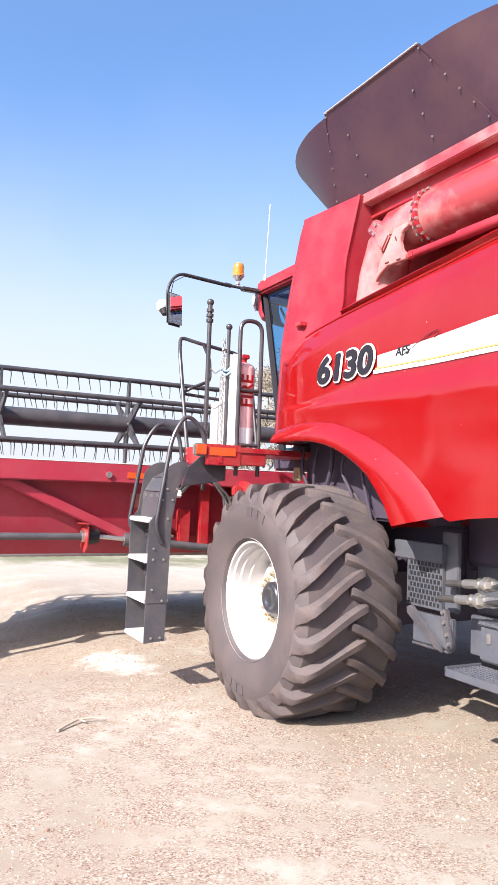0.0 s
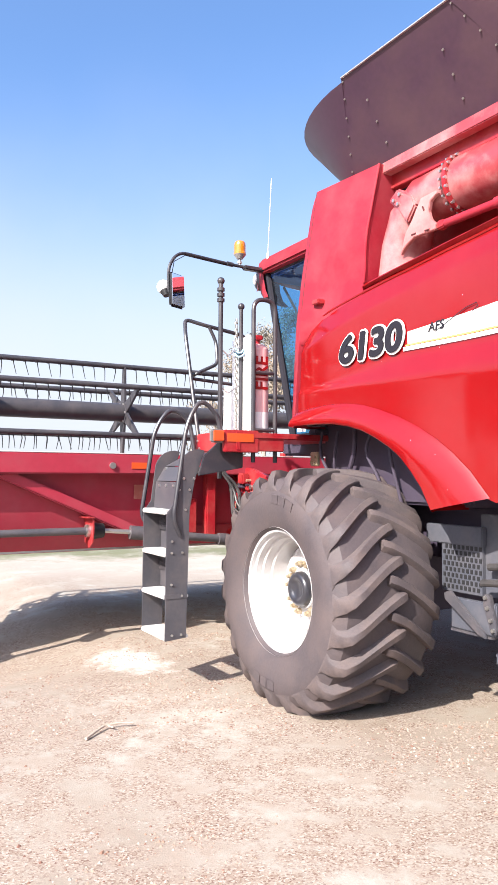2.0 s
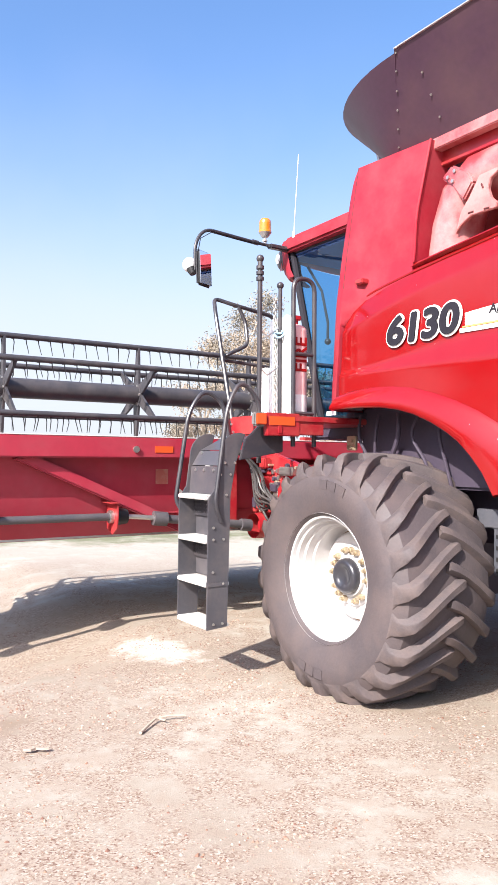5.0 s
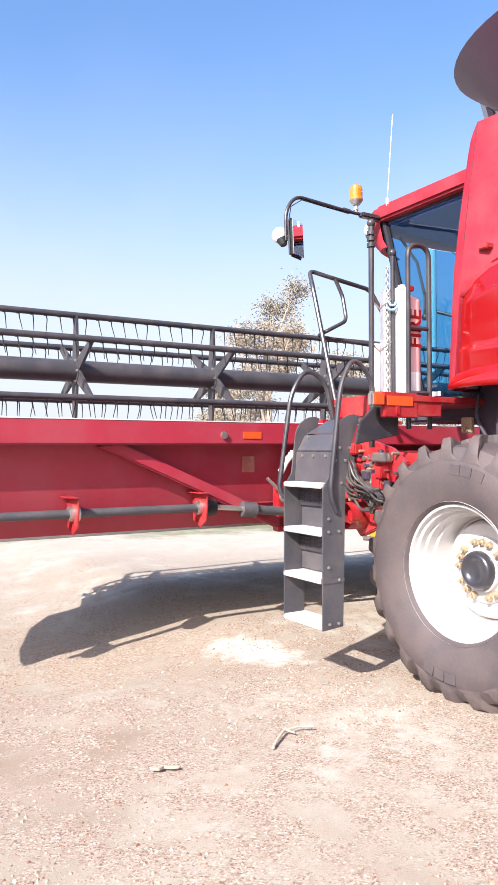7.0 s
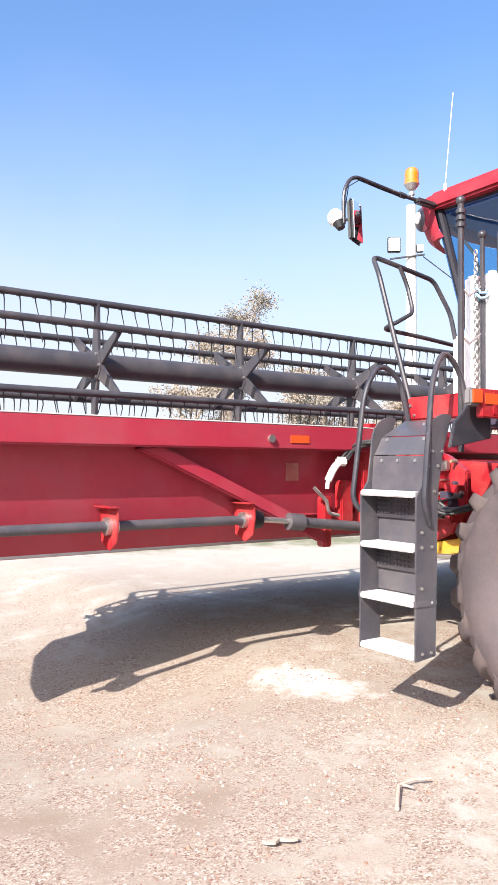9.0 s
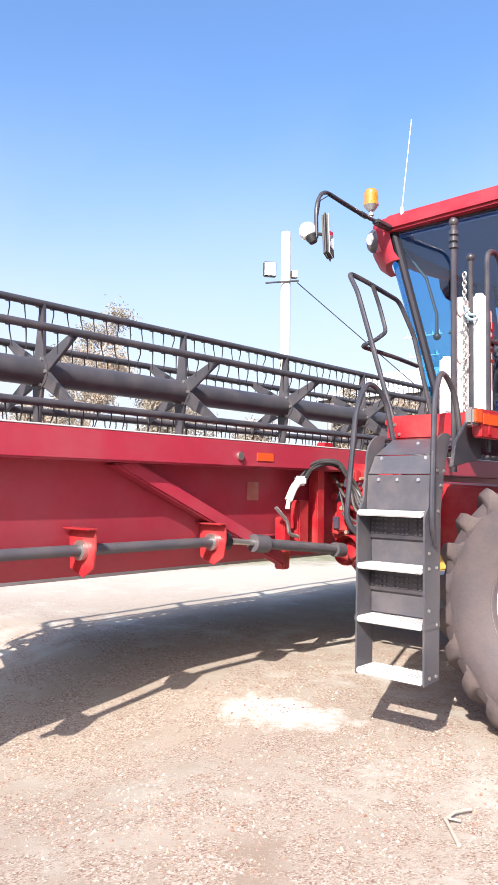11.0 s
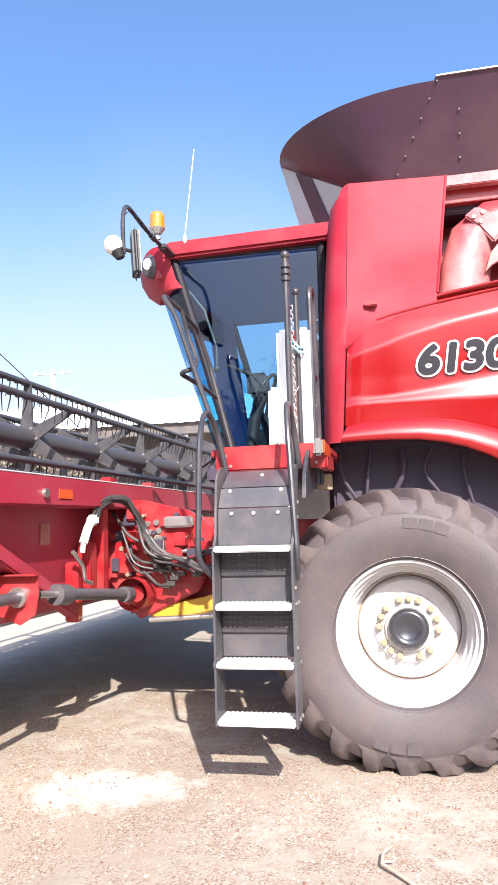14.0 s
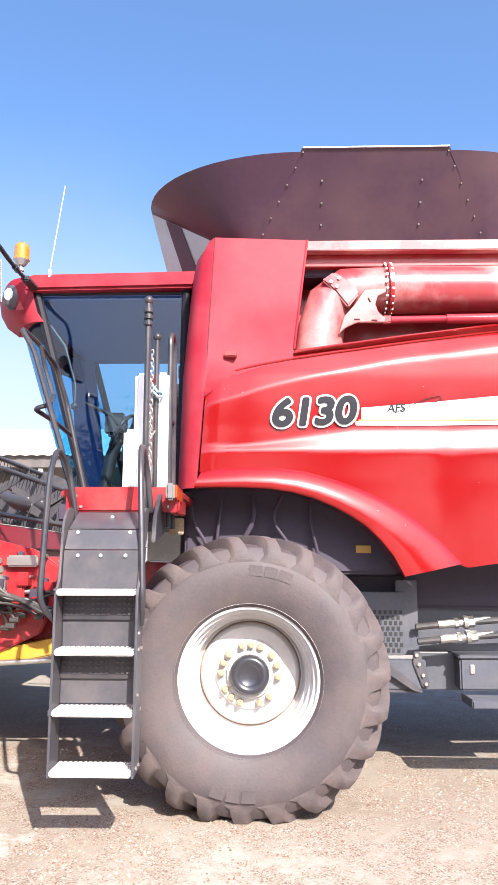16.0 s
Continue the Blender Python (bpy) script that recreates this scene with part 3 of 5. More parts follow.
# grain tank extension: flat side sheets and conical corner sheets
ZB, ZT = 3.66, 4.16
tank_extension = part("tank_extension", box(B(), (0.15, 0.75, 3.45), (2.2, 2.95, 3.655), 0.01), DARK_STEEL, combine)


def corner_sheet(mx, my):
    """A conical corner, mirrored in x about 0.835 by mx and in y about the centre line by my."""
    def P(x, y, z):
        return (x if not mx else 1.67 - x, y if not my else 2 * CY - y, z)
    top, low = [], []
    for i in range(15):
        a = math.pi / 2 * i / 14
        top.append(P(0.34 - 1.155 * math.sin(a), 0.278 + 0.886 * (1 - math.cos(a)), 4.15))
        low.append(P(0.03 - 0.13 * math.sin(a), 0.615 + 0.13 * (1 - math.cos(a)), 3.66 - 0.03 * math.sin(a)))
    rows = [[tuple(Vector(a).lerp(Vector(b), t)) for a, b in zip(low, top)] for t in (0, 0.25, 0.5, 0.75, 1)]
    bm = B()
    sheet(bm, rows, (0, 0.006 if not my else -0.006, 0.004))
    return part("corner_sheet", bm, TANK, tank_extension, "curved dull maroon steel corner sheet", smooth=60)


for mx in (0, 1):
    for my in (0, 1):
        corner_sheet(mx, my)
for my in (0, 1):
    f = (lambda y: y) if not my else (lambda y: 2 * CY - y)
    bm = B()
    rows = []
    for t in (0, 0.33, 0.66, 1):
        rows.append([(0.03 + 0.31 * t + (1.61 - 0.62 * t) * s, f(0.607 - 0.337 * t), 3.66 + 0.51 * t) for s in (0, 0.25, 0.5, 0.75, 1)])
    sheet(bm, rows, (0, 0.006 if not my else -0.006, 0.003))
    side_sheet = part("side_sheet", bm, TANK, combine, "dull maroon steel side sheet with bolts", smooth=0)
    bm = B()
    box(bm, (0.345, f(0.268) - 0.008, 4.168), (1.325, f(0.268) + 0.008, 4.176))
    part("edge_strip", bm, GALV, side_sheet)
    if not my:
        nrm = (0, -0.83, -0.55)
        for x0, x1 in ((0.03, 0.34), (1.64, 1.33)):
            for t in (0.08, 0.26, 0.44, 0.62, 0.8, 0.96):
                bm = B()
                hexbolt(bm, (x0 + (x1 - x0) * t + (0.02 if x0 < 1 else -0.02), 0.607 - 0.337 * t - 0.004, 3.66 + 0.51 * t - 0.002), nrm, 0.0065, 0.006)
                part("bolt", bm, STEEL, side_sheet)
        for x in (0.48, 1.16):
            for t in (0.18, 0.42, 0.66):
                bm = B()
                hexbolt(bm, (x, 0.607 - 0.337 * t - 0.004, 3.66 + 0.51 * t - 0.002), nrm, 0.0075, 0.006)
                part("bolt", bm, STEEL, side_sheet)
for mx in (0, 1):
    g = (lambda x: x) if not mx else (lambda x: 1.67 - x)
    for my in (0, 1):
        f = (lambda y: y) if not my else (lambda y: 2 * CY - y)
        # the filler below the conical corner
        tip, root, foot = Vector((g(-0.815), f(1.164), 4.15)), Vector((g(-0.10), f(0.745), 3.63)), Vector((g(-0.62), f(1.20), 3.42))
        bm = B()
        sheet(bm, [[tip.lerp(root, t) for t in (0, 0.33, 0.66, 1)], [tip.lerp(foot, 0.5).lerp(root.lerp(foot, 0.5), t) for t in (0, 0.33, 0.66, 1)], [foot.lerp(root.lerp(foot, 0.9), t) for t in (0, 0.33, 0.66, 1)]], (0.004 if not mx else -0.004, 0.004, 0.004))
        filler = part("filler_sheet", bm, GALV, combine, "bare grey filler sheet below the tank corner")
        bm = B()
        mid = root.lerp(foot, 0.62)
        d = Vector((-0.006 if not mx else 0.006, -0.006 if not my else 0.006, -0.004))
        sheet(bm, [[tip.lerp(root, 0.18) + d, tip.lerp(root, 0.36) + d], [mid.lerp(foot, 0.35) + d, mid.lerp(root, 0.1) + d]], (0.003 if not mx else -0.003, 0.003, 0))
        part("stiffener", bm, TANK, filler)
    bm = B()
    rows = [[(g(-0.62 - 0.195 * t), 1.20 - 0.036 * t + (1.30 + 0.072 * t) * s, 3.42 + 0.73 * t) for s in (0, 0.5, 1)] for t in (0, 0.5, 1)]
    sheet(bm, rows, (0.006, 0, 0.004))
    part("front_sheet" if not mx else "rear_sheet", bm, GALV if not mx else TANK, combine, "" if mx else "bare grey front sheet of the tank")

# unloading auger
bm = B()
cyl(bm, (0.98, 0.755, 3.348), (4.4, 0.82, 3.36), 0.170, n=40)
auger_tube = part("auger_tube", bm, AUGER, combine, "dusty red unloading auger tube")
bm = B()
pts = [(0.435, 0.70, 2.70), (0.485, 0.71, 3.05), (0.545, 0.72, 3.235), (0.655, 0.735, 3.33), (0.97, 0.755, 3.348)]
tube(bm, pts, 0.164, 36)
elbow = part("auger_elbow", bm, AUGER, combine, "dusty pale red auger elbow")
bm = B()
cyl(bm, (0.945, 0.753, 3.347), (0.972, 0.755, 3.348), 0.192, n=44)
ring = part("flange_ring", bm, RED_FRAME, combine, "bolted flange ring of the auger")
for k in range(22):
    a = 2 * math.pi * k / 22
    bm = B()
    p = Vector((0.932, 0.752 + 0.183 * math.cos(a), 3.347 + 0.183 * math.sin(a)))
    cyl(bm, p, p + Vector((0.013, 0, 0)), 0.0125, n=6)
    part("flange_bolt", bm, STEEL, ring)
    bm = B()
    cyl(bm, p + Vector((0.04, 0.003, 0)), p + Vector((0.056, 0.003, 0)), 0.0125, n=6)
    part("flange_nut", bm, STEEL, ring)
bm = B()
outline = [(0.781, 3.28), (0.92, 3.287), (0.926, 3.265), (0.866, 3.236), (0.848, 3.178), (0.867, 3.121), (0.914, 3.077), (0.906, 3.046), (0.72, 3.047), (0.637, 3.007), (0.594, 2.964), (0.638, 3.093), (0.702, 3.165)]
prism(bm, [(x, 0.56, z) for x, z in outline], (0, 0.03, 0), 0.004)
bracket_plate = part("auger_bracket", bm, BLEACHED, combine, "pale sun-bleached bracket plate")
for x0, z0, x1, z1 in ((0.70, 3.066, 0.74, 3.066), (0.82, 3.06, 0.86, 3.058), (0.80, 3.22, 0.815, 3.19)):
    bm = B()
    tube(bm, [(x0, 0.560, z0), (x1, 0.560, z1)], 0.006, 6)
    part("slot", bm, SEAM, bracket_plate)
bm = B()
prism(bm, [(x, 0.552, z) for x, z in ((0.482, 3.35), (0.567, 3.412), (0.70, 3.33), (0.739, 3.25), (0.662, 3.151), (0.571, 3.27))], (0, 0.09, 0), 0.012)
clamp = part("elbow_clamp", bm, AUGER, combine, "folded plate over the auger elbow")
for x, z in ((0.545, 3.335), (0.585, 3.30), (0.60, 3.36)):
    bm = B()
    hexbolt(bm, (x, 0.552, z), (0, -1, 0), 0.014, 0.012)
    part("bolt", bm, STEEL, clamp)
bm = B()
prism(bm, [(0.90, 0.575, 3.045), (0.965, 0.575, 3.05), (0.965, 0.575, 3.10), (0.90, 0.575, 3.10)], (0, 0.05, 0), 0.008)
part("clevis", bm, RED_FRAME, combine)
bm = B()
cyl(bm, (0.96, 0.60, 3.074), (1.34, 0.61, 3.082), 0.026, n=14)
cyl(bm, (1.34, 0.61, 3.082), (2.6, 0.64, 3.10), 0.034, n=14)
part("swing_cylinder", bm, RED_DUSTY, combine)

# ---- cab ----
CABY0, CABY1 = 0.93, 2 * CY - 0.93


def cab_plan(t, z):
    """The windscreen's curve from pillar to pillar, t from 0 to 1, at height z."""
    px = lerp(z, [(1.85, -1.20), (3.34, -1.62)])
    bulge = lerp(z, [(1.85, 0.26), (3.34, 0.36)])
    return px - bulge * math.sin(math.pi * t) ** 0.6, CABY0 + (CABY1 - CABY0) * t


bm = B()
out = []
for i in range(25):
    t = i / 24
    px = -1.64
    out.append((px - 0.40 * math.sin(math.pi * t) ** 0.55, 0.84 + (2 * CY - 1.68) * t))
low = [(x, y, 3.40) for x, y in out] + [(-0.40, 2 * CY - 0.84, 3.42), (-0.40, 0.84, 3.42)]
prism(bm, low, (0, 0, 0.125), 0.02)
roof = part("cab_roof", bm, RED_DUSTY, combine, "red cab roof with rounded front")
# front lamp pods hang from the roof's corners
for s in (0, 1):
    f = (lambda y: y) if not s else (lambda y: 2 * CY - y)
    bm = B()
    rows = []
    for z, k, d in ((3.52, 0.0, 0.0), (3.44, 0.03, 0.0), (3.34, 0.035, 0.02), (3.24, 0.0, 0.05), (3.17, -0.06, 0.10)):
        row = []
        for i in range(9):
            t = i / 8 * 0.2
            row.append((-1.71 - (0.40 + k) * math.sin(math.pi * t) ** 0.55 + d, f(0.86 + 0.02 + (2 * CY - 1.76) * t), z))
        rows.append(row)
    sheet(bm, rows, (0.06, 0, 0))
    pod = part("lamp_pod", bm, RED_DUSTY, combine, "red moulded lamp pod on the cab corner")
    bm = B()
    ball(bm, (-1.815, f(0.95), 3.385), 0.10, 18, 12, (0.8, 0.5, 1.0))
    part("lamp_housing", bm, CHARCOAL, pod)
    bm = B()
    ball(bm, (-1.835, f(0.912), 3.392), 0.043, 18, 12, (0.9, 0.5, 1.15))
    part("work_lamp", bm, LENS, pod, "round white work lamp")
    bm = B()
    prism(bm, [(-1.70, f(0.862), 3.26), (-1.77, f(0.885), 3.26), (-1.735, f(0.87), 3.33)], (0, f(0.866) - f(0.86), 0))
    part("red_marker", bm, RED_FRAME, pod)
# glass
bm = B()
sheet(bm, [[(*cab_plan(i / 24, z), z) for i in range(25)] for z in (1.86, 2.3, 2.8, 3.38)])
part("windscreen", bm, SCREEN, combine, "blue-tinted curved windscreen", smooth=80).visible_shadow = False
for y in (CABY0, CABY1):
    bm = B()
    sheet(bm, [[(-1.20 - 0.42 * (z - 1.86) / 1.5, y, z), (-0.53, y, z)] for z in (1.88, 3.38)])
    part("side_window", bm, GLASS if y < CY else FILM, combine, "blue-tinted cab door glass").visible_shadow = False
    bm = B()
    tube(bm, [(-1.19, y - 0.005, 1.86), (-1.63, y - 0.005, 3.42)], 0.032, 8)
    tube(bm, [(-0.52, y, 1.86), (-0.50, y, 3.42)], 0.035, 8)
    part("cab_pillar", bm, INK, combine)
    bm = B()
    box(bm, (-1.25, y - 0.02, 1.82), (-0.5, y + 0.02, 1.885), 0.008)
    part("door_sill", bm, BLACK, combine)
    bm = B()
    box(bm, (-1.62, y - 0.008, 3.392), (-0.5, y + 0.02, 3.41), 0.004)
    part("door_header", bm, BLACK, combine)
bm = B()
box(bm, (-1.42, 0.96, 1.70), (-0.42, 2.74, 1.83), 0.02)
part("cab_floor", bm, DARK_STEEL, combine)
bm = B()
box(bm, (-0.52, 0.95, 1.835), (-0.46, 2.75, 2.35), 0.01)
box(bm, (-0.54, 0.95, 3.2), (-0.46, 2.75, 3.40), 0.01)
box(bm, (-1.7, 0.93, 3.355), (-0.48, 2.77, 3.395), 0.01)
part("cab_shell", bm, CABIN, combine)
# seat, column, wheel, screen
bm = B()
box(bm, (-0.98, 1.55, 2.12), (-0.55, 2.1, 2.26), 0.05)
box(bm, (-0.66, 1.57, 2.22), (-0.54, 2.08, 2.92), 0.05)
box(bm, (-0.65, 1.68, 2.92), (-0.56, 1.97, 3.08), 0.03)
box(bm, (-0.9, 1.65, 1.83), (-0.62, 2.0, 2.14), 0.02)
part("driver_seat", bm, SEAT, combine, "dark fabric driver seat")
bm = B()
tube(bm, [(-1.30, 1.83, 1.83), (-1.22, 1.83, 2.30), (-1.15, 1.83, 2.48)], 0.05, 12)
ringpts = [(-1.13 + 0.10 * math.cos(a) * 0.9, 1.83 + 0.19 * math.sin(a), 2.50 + 0.14 * math.cos(a) * 1.0) for a in (2 * math.pi * k / 28 for k in range(28))]
tube(bm, ringpts, 0.016, 8, closed=True)
part("steering_wheel", bm, BLACK_PLASTIC, combine)
bm = B()
prism(bm, [(-1.84, 2.66, 3.38), (-1.60, 2.66, 3.38), (-1.46, 2.66, 2.24), (-1.40, 2.66, 1.88), (-1.62, 2.66, 1.88), (-1.72, 2.66, 2.24)], (0, 0.03, 0), 0.006)
part("pillar_trim", bm, CABIN, combine, "dark trim of the far cab pillar")
bm = B()
box(bm, (-1.28, 1.78, 2.47), (-1.10, 1.92, 2.67), 0.03)
tube(bm, [(-1.14, 1.9, 2.5), (-1.0, 2.1, 2.3)], 0.03, 8)
part("display_unit", bm, BLACK_PLASTIC, combine, "dark display unit in the cab")
bm = B()
box(bm, (-0.98, 2.2, 2.2), (-0.6, 2.42, 2.42), 0.03)
tube(bm, [(-0.95, 2.3, 2.4), (-1.0, 2.3, 2.62)], 0.035, 10)
part("armrest_console", bm, BLACK_PLASTIC, combine)
bm = B()
box(bm, (-1.12, 2.45, 2.5), (-1.06, 2.66, 2.78), 0.015)
tube(bm, [(-1.09, 2.6, 1.85), (-1.09, 2.6, 2.5)], 0.02, 8)
part("cab_monitor", bm, BLACK_PLASTIC, combine, "black monitor on a stalk")
bm = B()
tube(bm, [(-1.63, 1.1, 3.3), (-1.45, 1.12, 3.05), (-1.36, 1.12, 2.75), (-1.36, 1.12, 2.6)], 0.012, 8)
ball(bm, (-1.36, 1.12, 2.58), 0.03, 12, 8)
part("inner_mirror", bm, BLACK_PLASTIC, combine)
bm = B()
tube(bm, [(-1.30, 1.2, 2.62), (-1.12, 1.3, 2.55), (-1.0, 1.35, 2.40), (-1.05, 1.4, 2.2)], 0.014, 8)
part("grab_handle", bm, BLACK_PLASTIC, combine)
bm = B()
box(bm, (-1.12, CABY0 - 0.012, 1.90), (-1.0, CABY0 - 0.008, 1.935))
part("door_sticker", bm, DECAL, combine)

# mirror arm, beacon, aerial, lamp
bm = B()
tube(bm, rounded([(-1.60, 0.88, 3.425), (-1.655, 0.63, 3.435), (-1.655, 0.02, 3.475), (-1.635, -0.085, 3.34), (-1.63, -0.085, 3.10)], 0.13, 7), 0.0145, 10)
box(bm, (-1.665, 0.66, 3.405), (-1.60, 0.88, 3.445), 0.01)
cyl(bm, (-1.655, 0.50, 3.444), (-1.655, 0.56, 3.440), 0.021, n=12)
arm = part("mirror_arm", bm, BLACK, combine, "bent black tube carrying the mirror")
bm = B()
tube(bm, [(-1.655, 0.52, 3.425), (-1.66, 0.30, 3.44), (-1.652, 0.08, 3.452), (-1.642, -0.03, 3.38), (-1.648, -0.06, 3.20)], 0.004, 5)
part("lamp_cable", bm, HOSE, arm)
MT = Matrix.Translation((-1.562, -0.038, 3.105)) @ Matrix.Rotation(radians(25), 4, "Z") @ Matrix.Rotation(radians(-3), 4, "Y")
bm = B()
box(bm, (-0.03, -0.093, -0.15), (0.016, 0.093, 0.15), 0.02, MT, seg=3)
tube(bm, [MT @ Vector((-0.03, 0, 0.02)), (-1.63, -0.085, 3.13)], 0.012, 8)
part("mirror_head", bm, BLACK_PLASTIC, arm)
bm = B()
box(bm, (0.0165, -0.078, -0.135), (0.0195, 0.078, 0.135), 0.0, MT)
part("mirror_glass", bm, MIRROR, arm, "rear view mirror glass")
bm = B()
tube(bm, [(-1.63, -0.085, 3.12), (-1.66, -0.10, 3.12)], 0.01, 6)
cyl(bm, (-1.645, -0.095, 3.07), (-1.665, -0.10, 3.115), 0.028, 0.045, n=14)
part("arm_lamp", bm, BLACK_PLASTIC, arm)
bm = B()
ball(bm, (-1.69, -0.106, 3.154), 0.07, 20, 14, (0.85, 0.85, 0.9))
part("lamp_cover", bm, WHITE, arm, "round white lamp cover")
bm = B()
cyl(bm, (-1.655, 0.635, 3.43), (-1.655, 0.635, 3.51), 0.013, n=10)
cyl(bm, (-1.655, 0.635, 3.465), (-1.655, 0.635, 3.48), 0.024, n=6)
cyl(bm, (-1.655, 0.635, 3.505), (-1.655, 0.635, 3.545), 0.028, 0.058, n=24)
beacon = part("beacon", bm, GALV, combine, "amber warning beacon on the mirror arm")
bm = B()
lathe_prof = [(0.058, 3.545), (0.058, 3.56), (0.054, 3.565), (0.054, 3.63), (0.050, 3.652), (0.038, 3.667), (0.018, 3.673)]
for (r0, z0), (r1, z1) in zip(lathe_prof, lathe_prof[1:]):
    cyl(bm, (-1.655, 0.635, z0), (-1.655, 0.635, z1 + 0.0001), r0, r1, n=24, caps=z1 > 3.67)
part("dome", bm, AMBER, beacon, "amber plastic dome")
bm = B()
tube(bm, [(-1.514, 0.85, 3.50), (-1.514, 0.85, 3.56)], 0.012, 8)
tube(bm, [(-1.514, 0.85, 3.55), (-1.42, 0.825, 4.215)], 0.0036, 6)
part("aerial", bm, WHITE, combine, "thin white whip aerial")

# ---- platform and ladder ----
GUARD_GREY = material("grey_lamp_housing", (0.16, 0.15, 0.15), 0.5, grain=0.1)
bm = B()
box(bm, (-1.06, -0.10, 1.70), (-0.40, -0.05, 1.845), 0.01)
box(bm, (-1.10, -0.06, 1.79), (-0.40, 0.93, 1.835), 0.008)
box(bm, (-0.44, -0.06, 1.70), (-0.41, 0.32, 1.835), 0.006)
platform = part("platform", bm, RED_FRAME, combine, "red painted operator platform")
for x, z in ((-1.0, 1.79), (-0.97, 1.73), (-0.46, 1.73), (-0.47, 1.79)):
    bm = B()
    hexbolt(bm, (x, -0.10, z), (0, -1, 0), 0.011, 0.008)
    part("bolt", bm, STEEL, platform)
bm = B()
box(bm, (-0.455, -0.285, 1.755), (-0.405, -0.185, 1.85), 0.012)
marker = part("marker_lamp", bm, GUARD_GREY, combine, "grey marker lamp with an orange lens")
bm = B()
box(bm, (-0.406, -0.278, 1.765), (-0.392, -0.192, 1.842), 0.006)
part("lens", bm, ORANGE, marker)
bm = B()
box(bm, (-0.45, -0.185, 1.69), (-0.405, 0.10, 1.85), 0.006)
part("corner_box", bm, RED_FRAME, platform)
bm = B()
box(bm, (-0.403, -0.165, 1.765), (-0.399, 0.05, 1.825), 0.0)
part("reflector", bm, ORANGE, platform, "orange reflector strip")
bm = B()
prism(bm, [(-0.52, -0.34, 1.52), (-0.52, -0.30, 1.66), (-0.52, -0.14, 1.80), (-0.52, 0.02, 1.80), (-0.52, 0.02, 1.58), (-0.52, -0.16, 1.55)], (0.022, 0, 0), 0.004)
part("ladder_bracket", bm, BLACK, platform)


LADDER_FRONT = [(0.30, -0.575), (1.26, -0.57), (1.30, -0.53), (1.48, -0.50), (1.56, -0.44), (1.66, -0.35), (1.75, -0.30)]


def yl(z):
    """The ladder's front line."""
    return lerp(z, LADDER_FRONT)


ladder = thing("ladder", (-0.75, -0.5, 0), "charcoal steel ladder with worn bright treads", "ladder")
for x0, x1 in ((-0.972, -0.960), (-0.556, -0.544)):
    bm = B()
    arc = [(x0, -0.475 + 0.16 * (1 - math.cos(a)), 1.56 + 0.15 * math.sin(a)) for a in (math.pi / 2 * k / 6 for k in range(7))]
    prism(bm, [(x0, -0.565, 0.372), (x0, -0.562, 1.25), (x0, -0.505, 1.33)] + arc + [(x0, -0.27, 1.70), (x0, -0.345, 1.50), (x0, -0.385, 1.28), (x0, -0.405, 0.385)], (x1 - x0, 0, 0), 0.002)
    st = part("stringer", bm, CHARCOAL, ladder, "scuffed charcoal side plate")
    for z, dys in ((0.41, (0.06, 0.13)), (0.68, (0.13,)), (0.76, (0.05,)), (0.98, (0.05, 0.13)), (1.06, (0.05,)), (1.28, (0.05, 0.13)), (1.42, (0.04, 0.12)), (1.50, (0.05, 0.13))):
        for dy in dys:
            bm = B()
            xx = x0 if x0 < -0.9 else x1
            hexbolt(bm, (xx, yl(z) + dy, z), (-1 if x0 < -0.9 else 1, 0, 0), 0.010, 0.008)
            part("bolt", bm, STEEL, st)
    bm = B()
    box(bm, (x0 - 0.005, -0.568, 0.66), (x1 + 0.005, -0.40, 0.695), 0.003)
    part("hinge_plate", bm, CHARCOAL, ladder)
for i, z in enumerate((0.408, 0.69, 0.982, 1.277)):
    bm = B()
    box(bm, (-0.958, -0.575, z - 0.03), (-0.558, -0.548, z), 0.006)
    step = part("step", bm, TREAD, ladder, "worn bright grip tread")
    for q in range(6):
        bm = B()
        box(bm, (-0.958, -0.538 + q * 0.027, z - 0.014), (-0.558, -0.526 + q * 0.027, z - 0.002))
        part("tread_slat", bm, TREAD, step)
    for q in range(5):
        bm = B()
        box(bm, (-0.955 + q * 0.096, -0.55, z - 0.026), (-0.943 + q * 0.096, -0.385, z - 0.006))
        part("cross_bar", bm, TREAD, step)
    if i > 1:
        for r in range(4):
            bm = B()
            for c in range(14):
                if c in (4, 9):
                    continue
                xx, zz = -0.945 + c * 0.0275, z - 0.05 - r * 0.026
                box(bm, (xx, -0.447, zz - 0.004), (xx + 0.018, -0.441, zz + 0.004))
            tagged(part("perforation", bm, CHARCOAL, step), kind="stuff")
        bm = B()
        box(bm, (-0.957, -0.44, z - 0.16), (-0.559, -0.432, z - 0.03), 0.003)
        part("kick_band", bm, BLACK, step, "black perforated band below the tread")
    for k in range(16):
        bm = B()
        box(bm, (-0.953 + k * 0.0255, -0.565, z), (-0.939 + k * 0.0255, -0.395, z + 0.0025))
        part("tread_rib", bm, TREAD, step)
bm = B()
box(bm, (-0.957, -0.425, 0.70), (-0.559, -0.415, 1.30), 0.002)
part("riser_plate", bm, CHARCOAL, ladder, "charcoal back plate between treads")
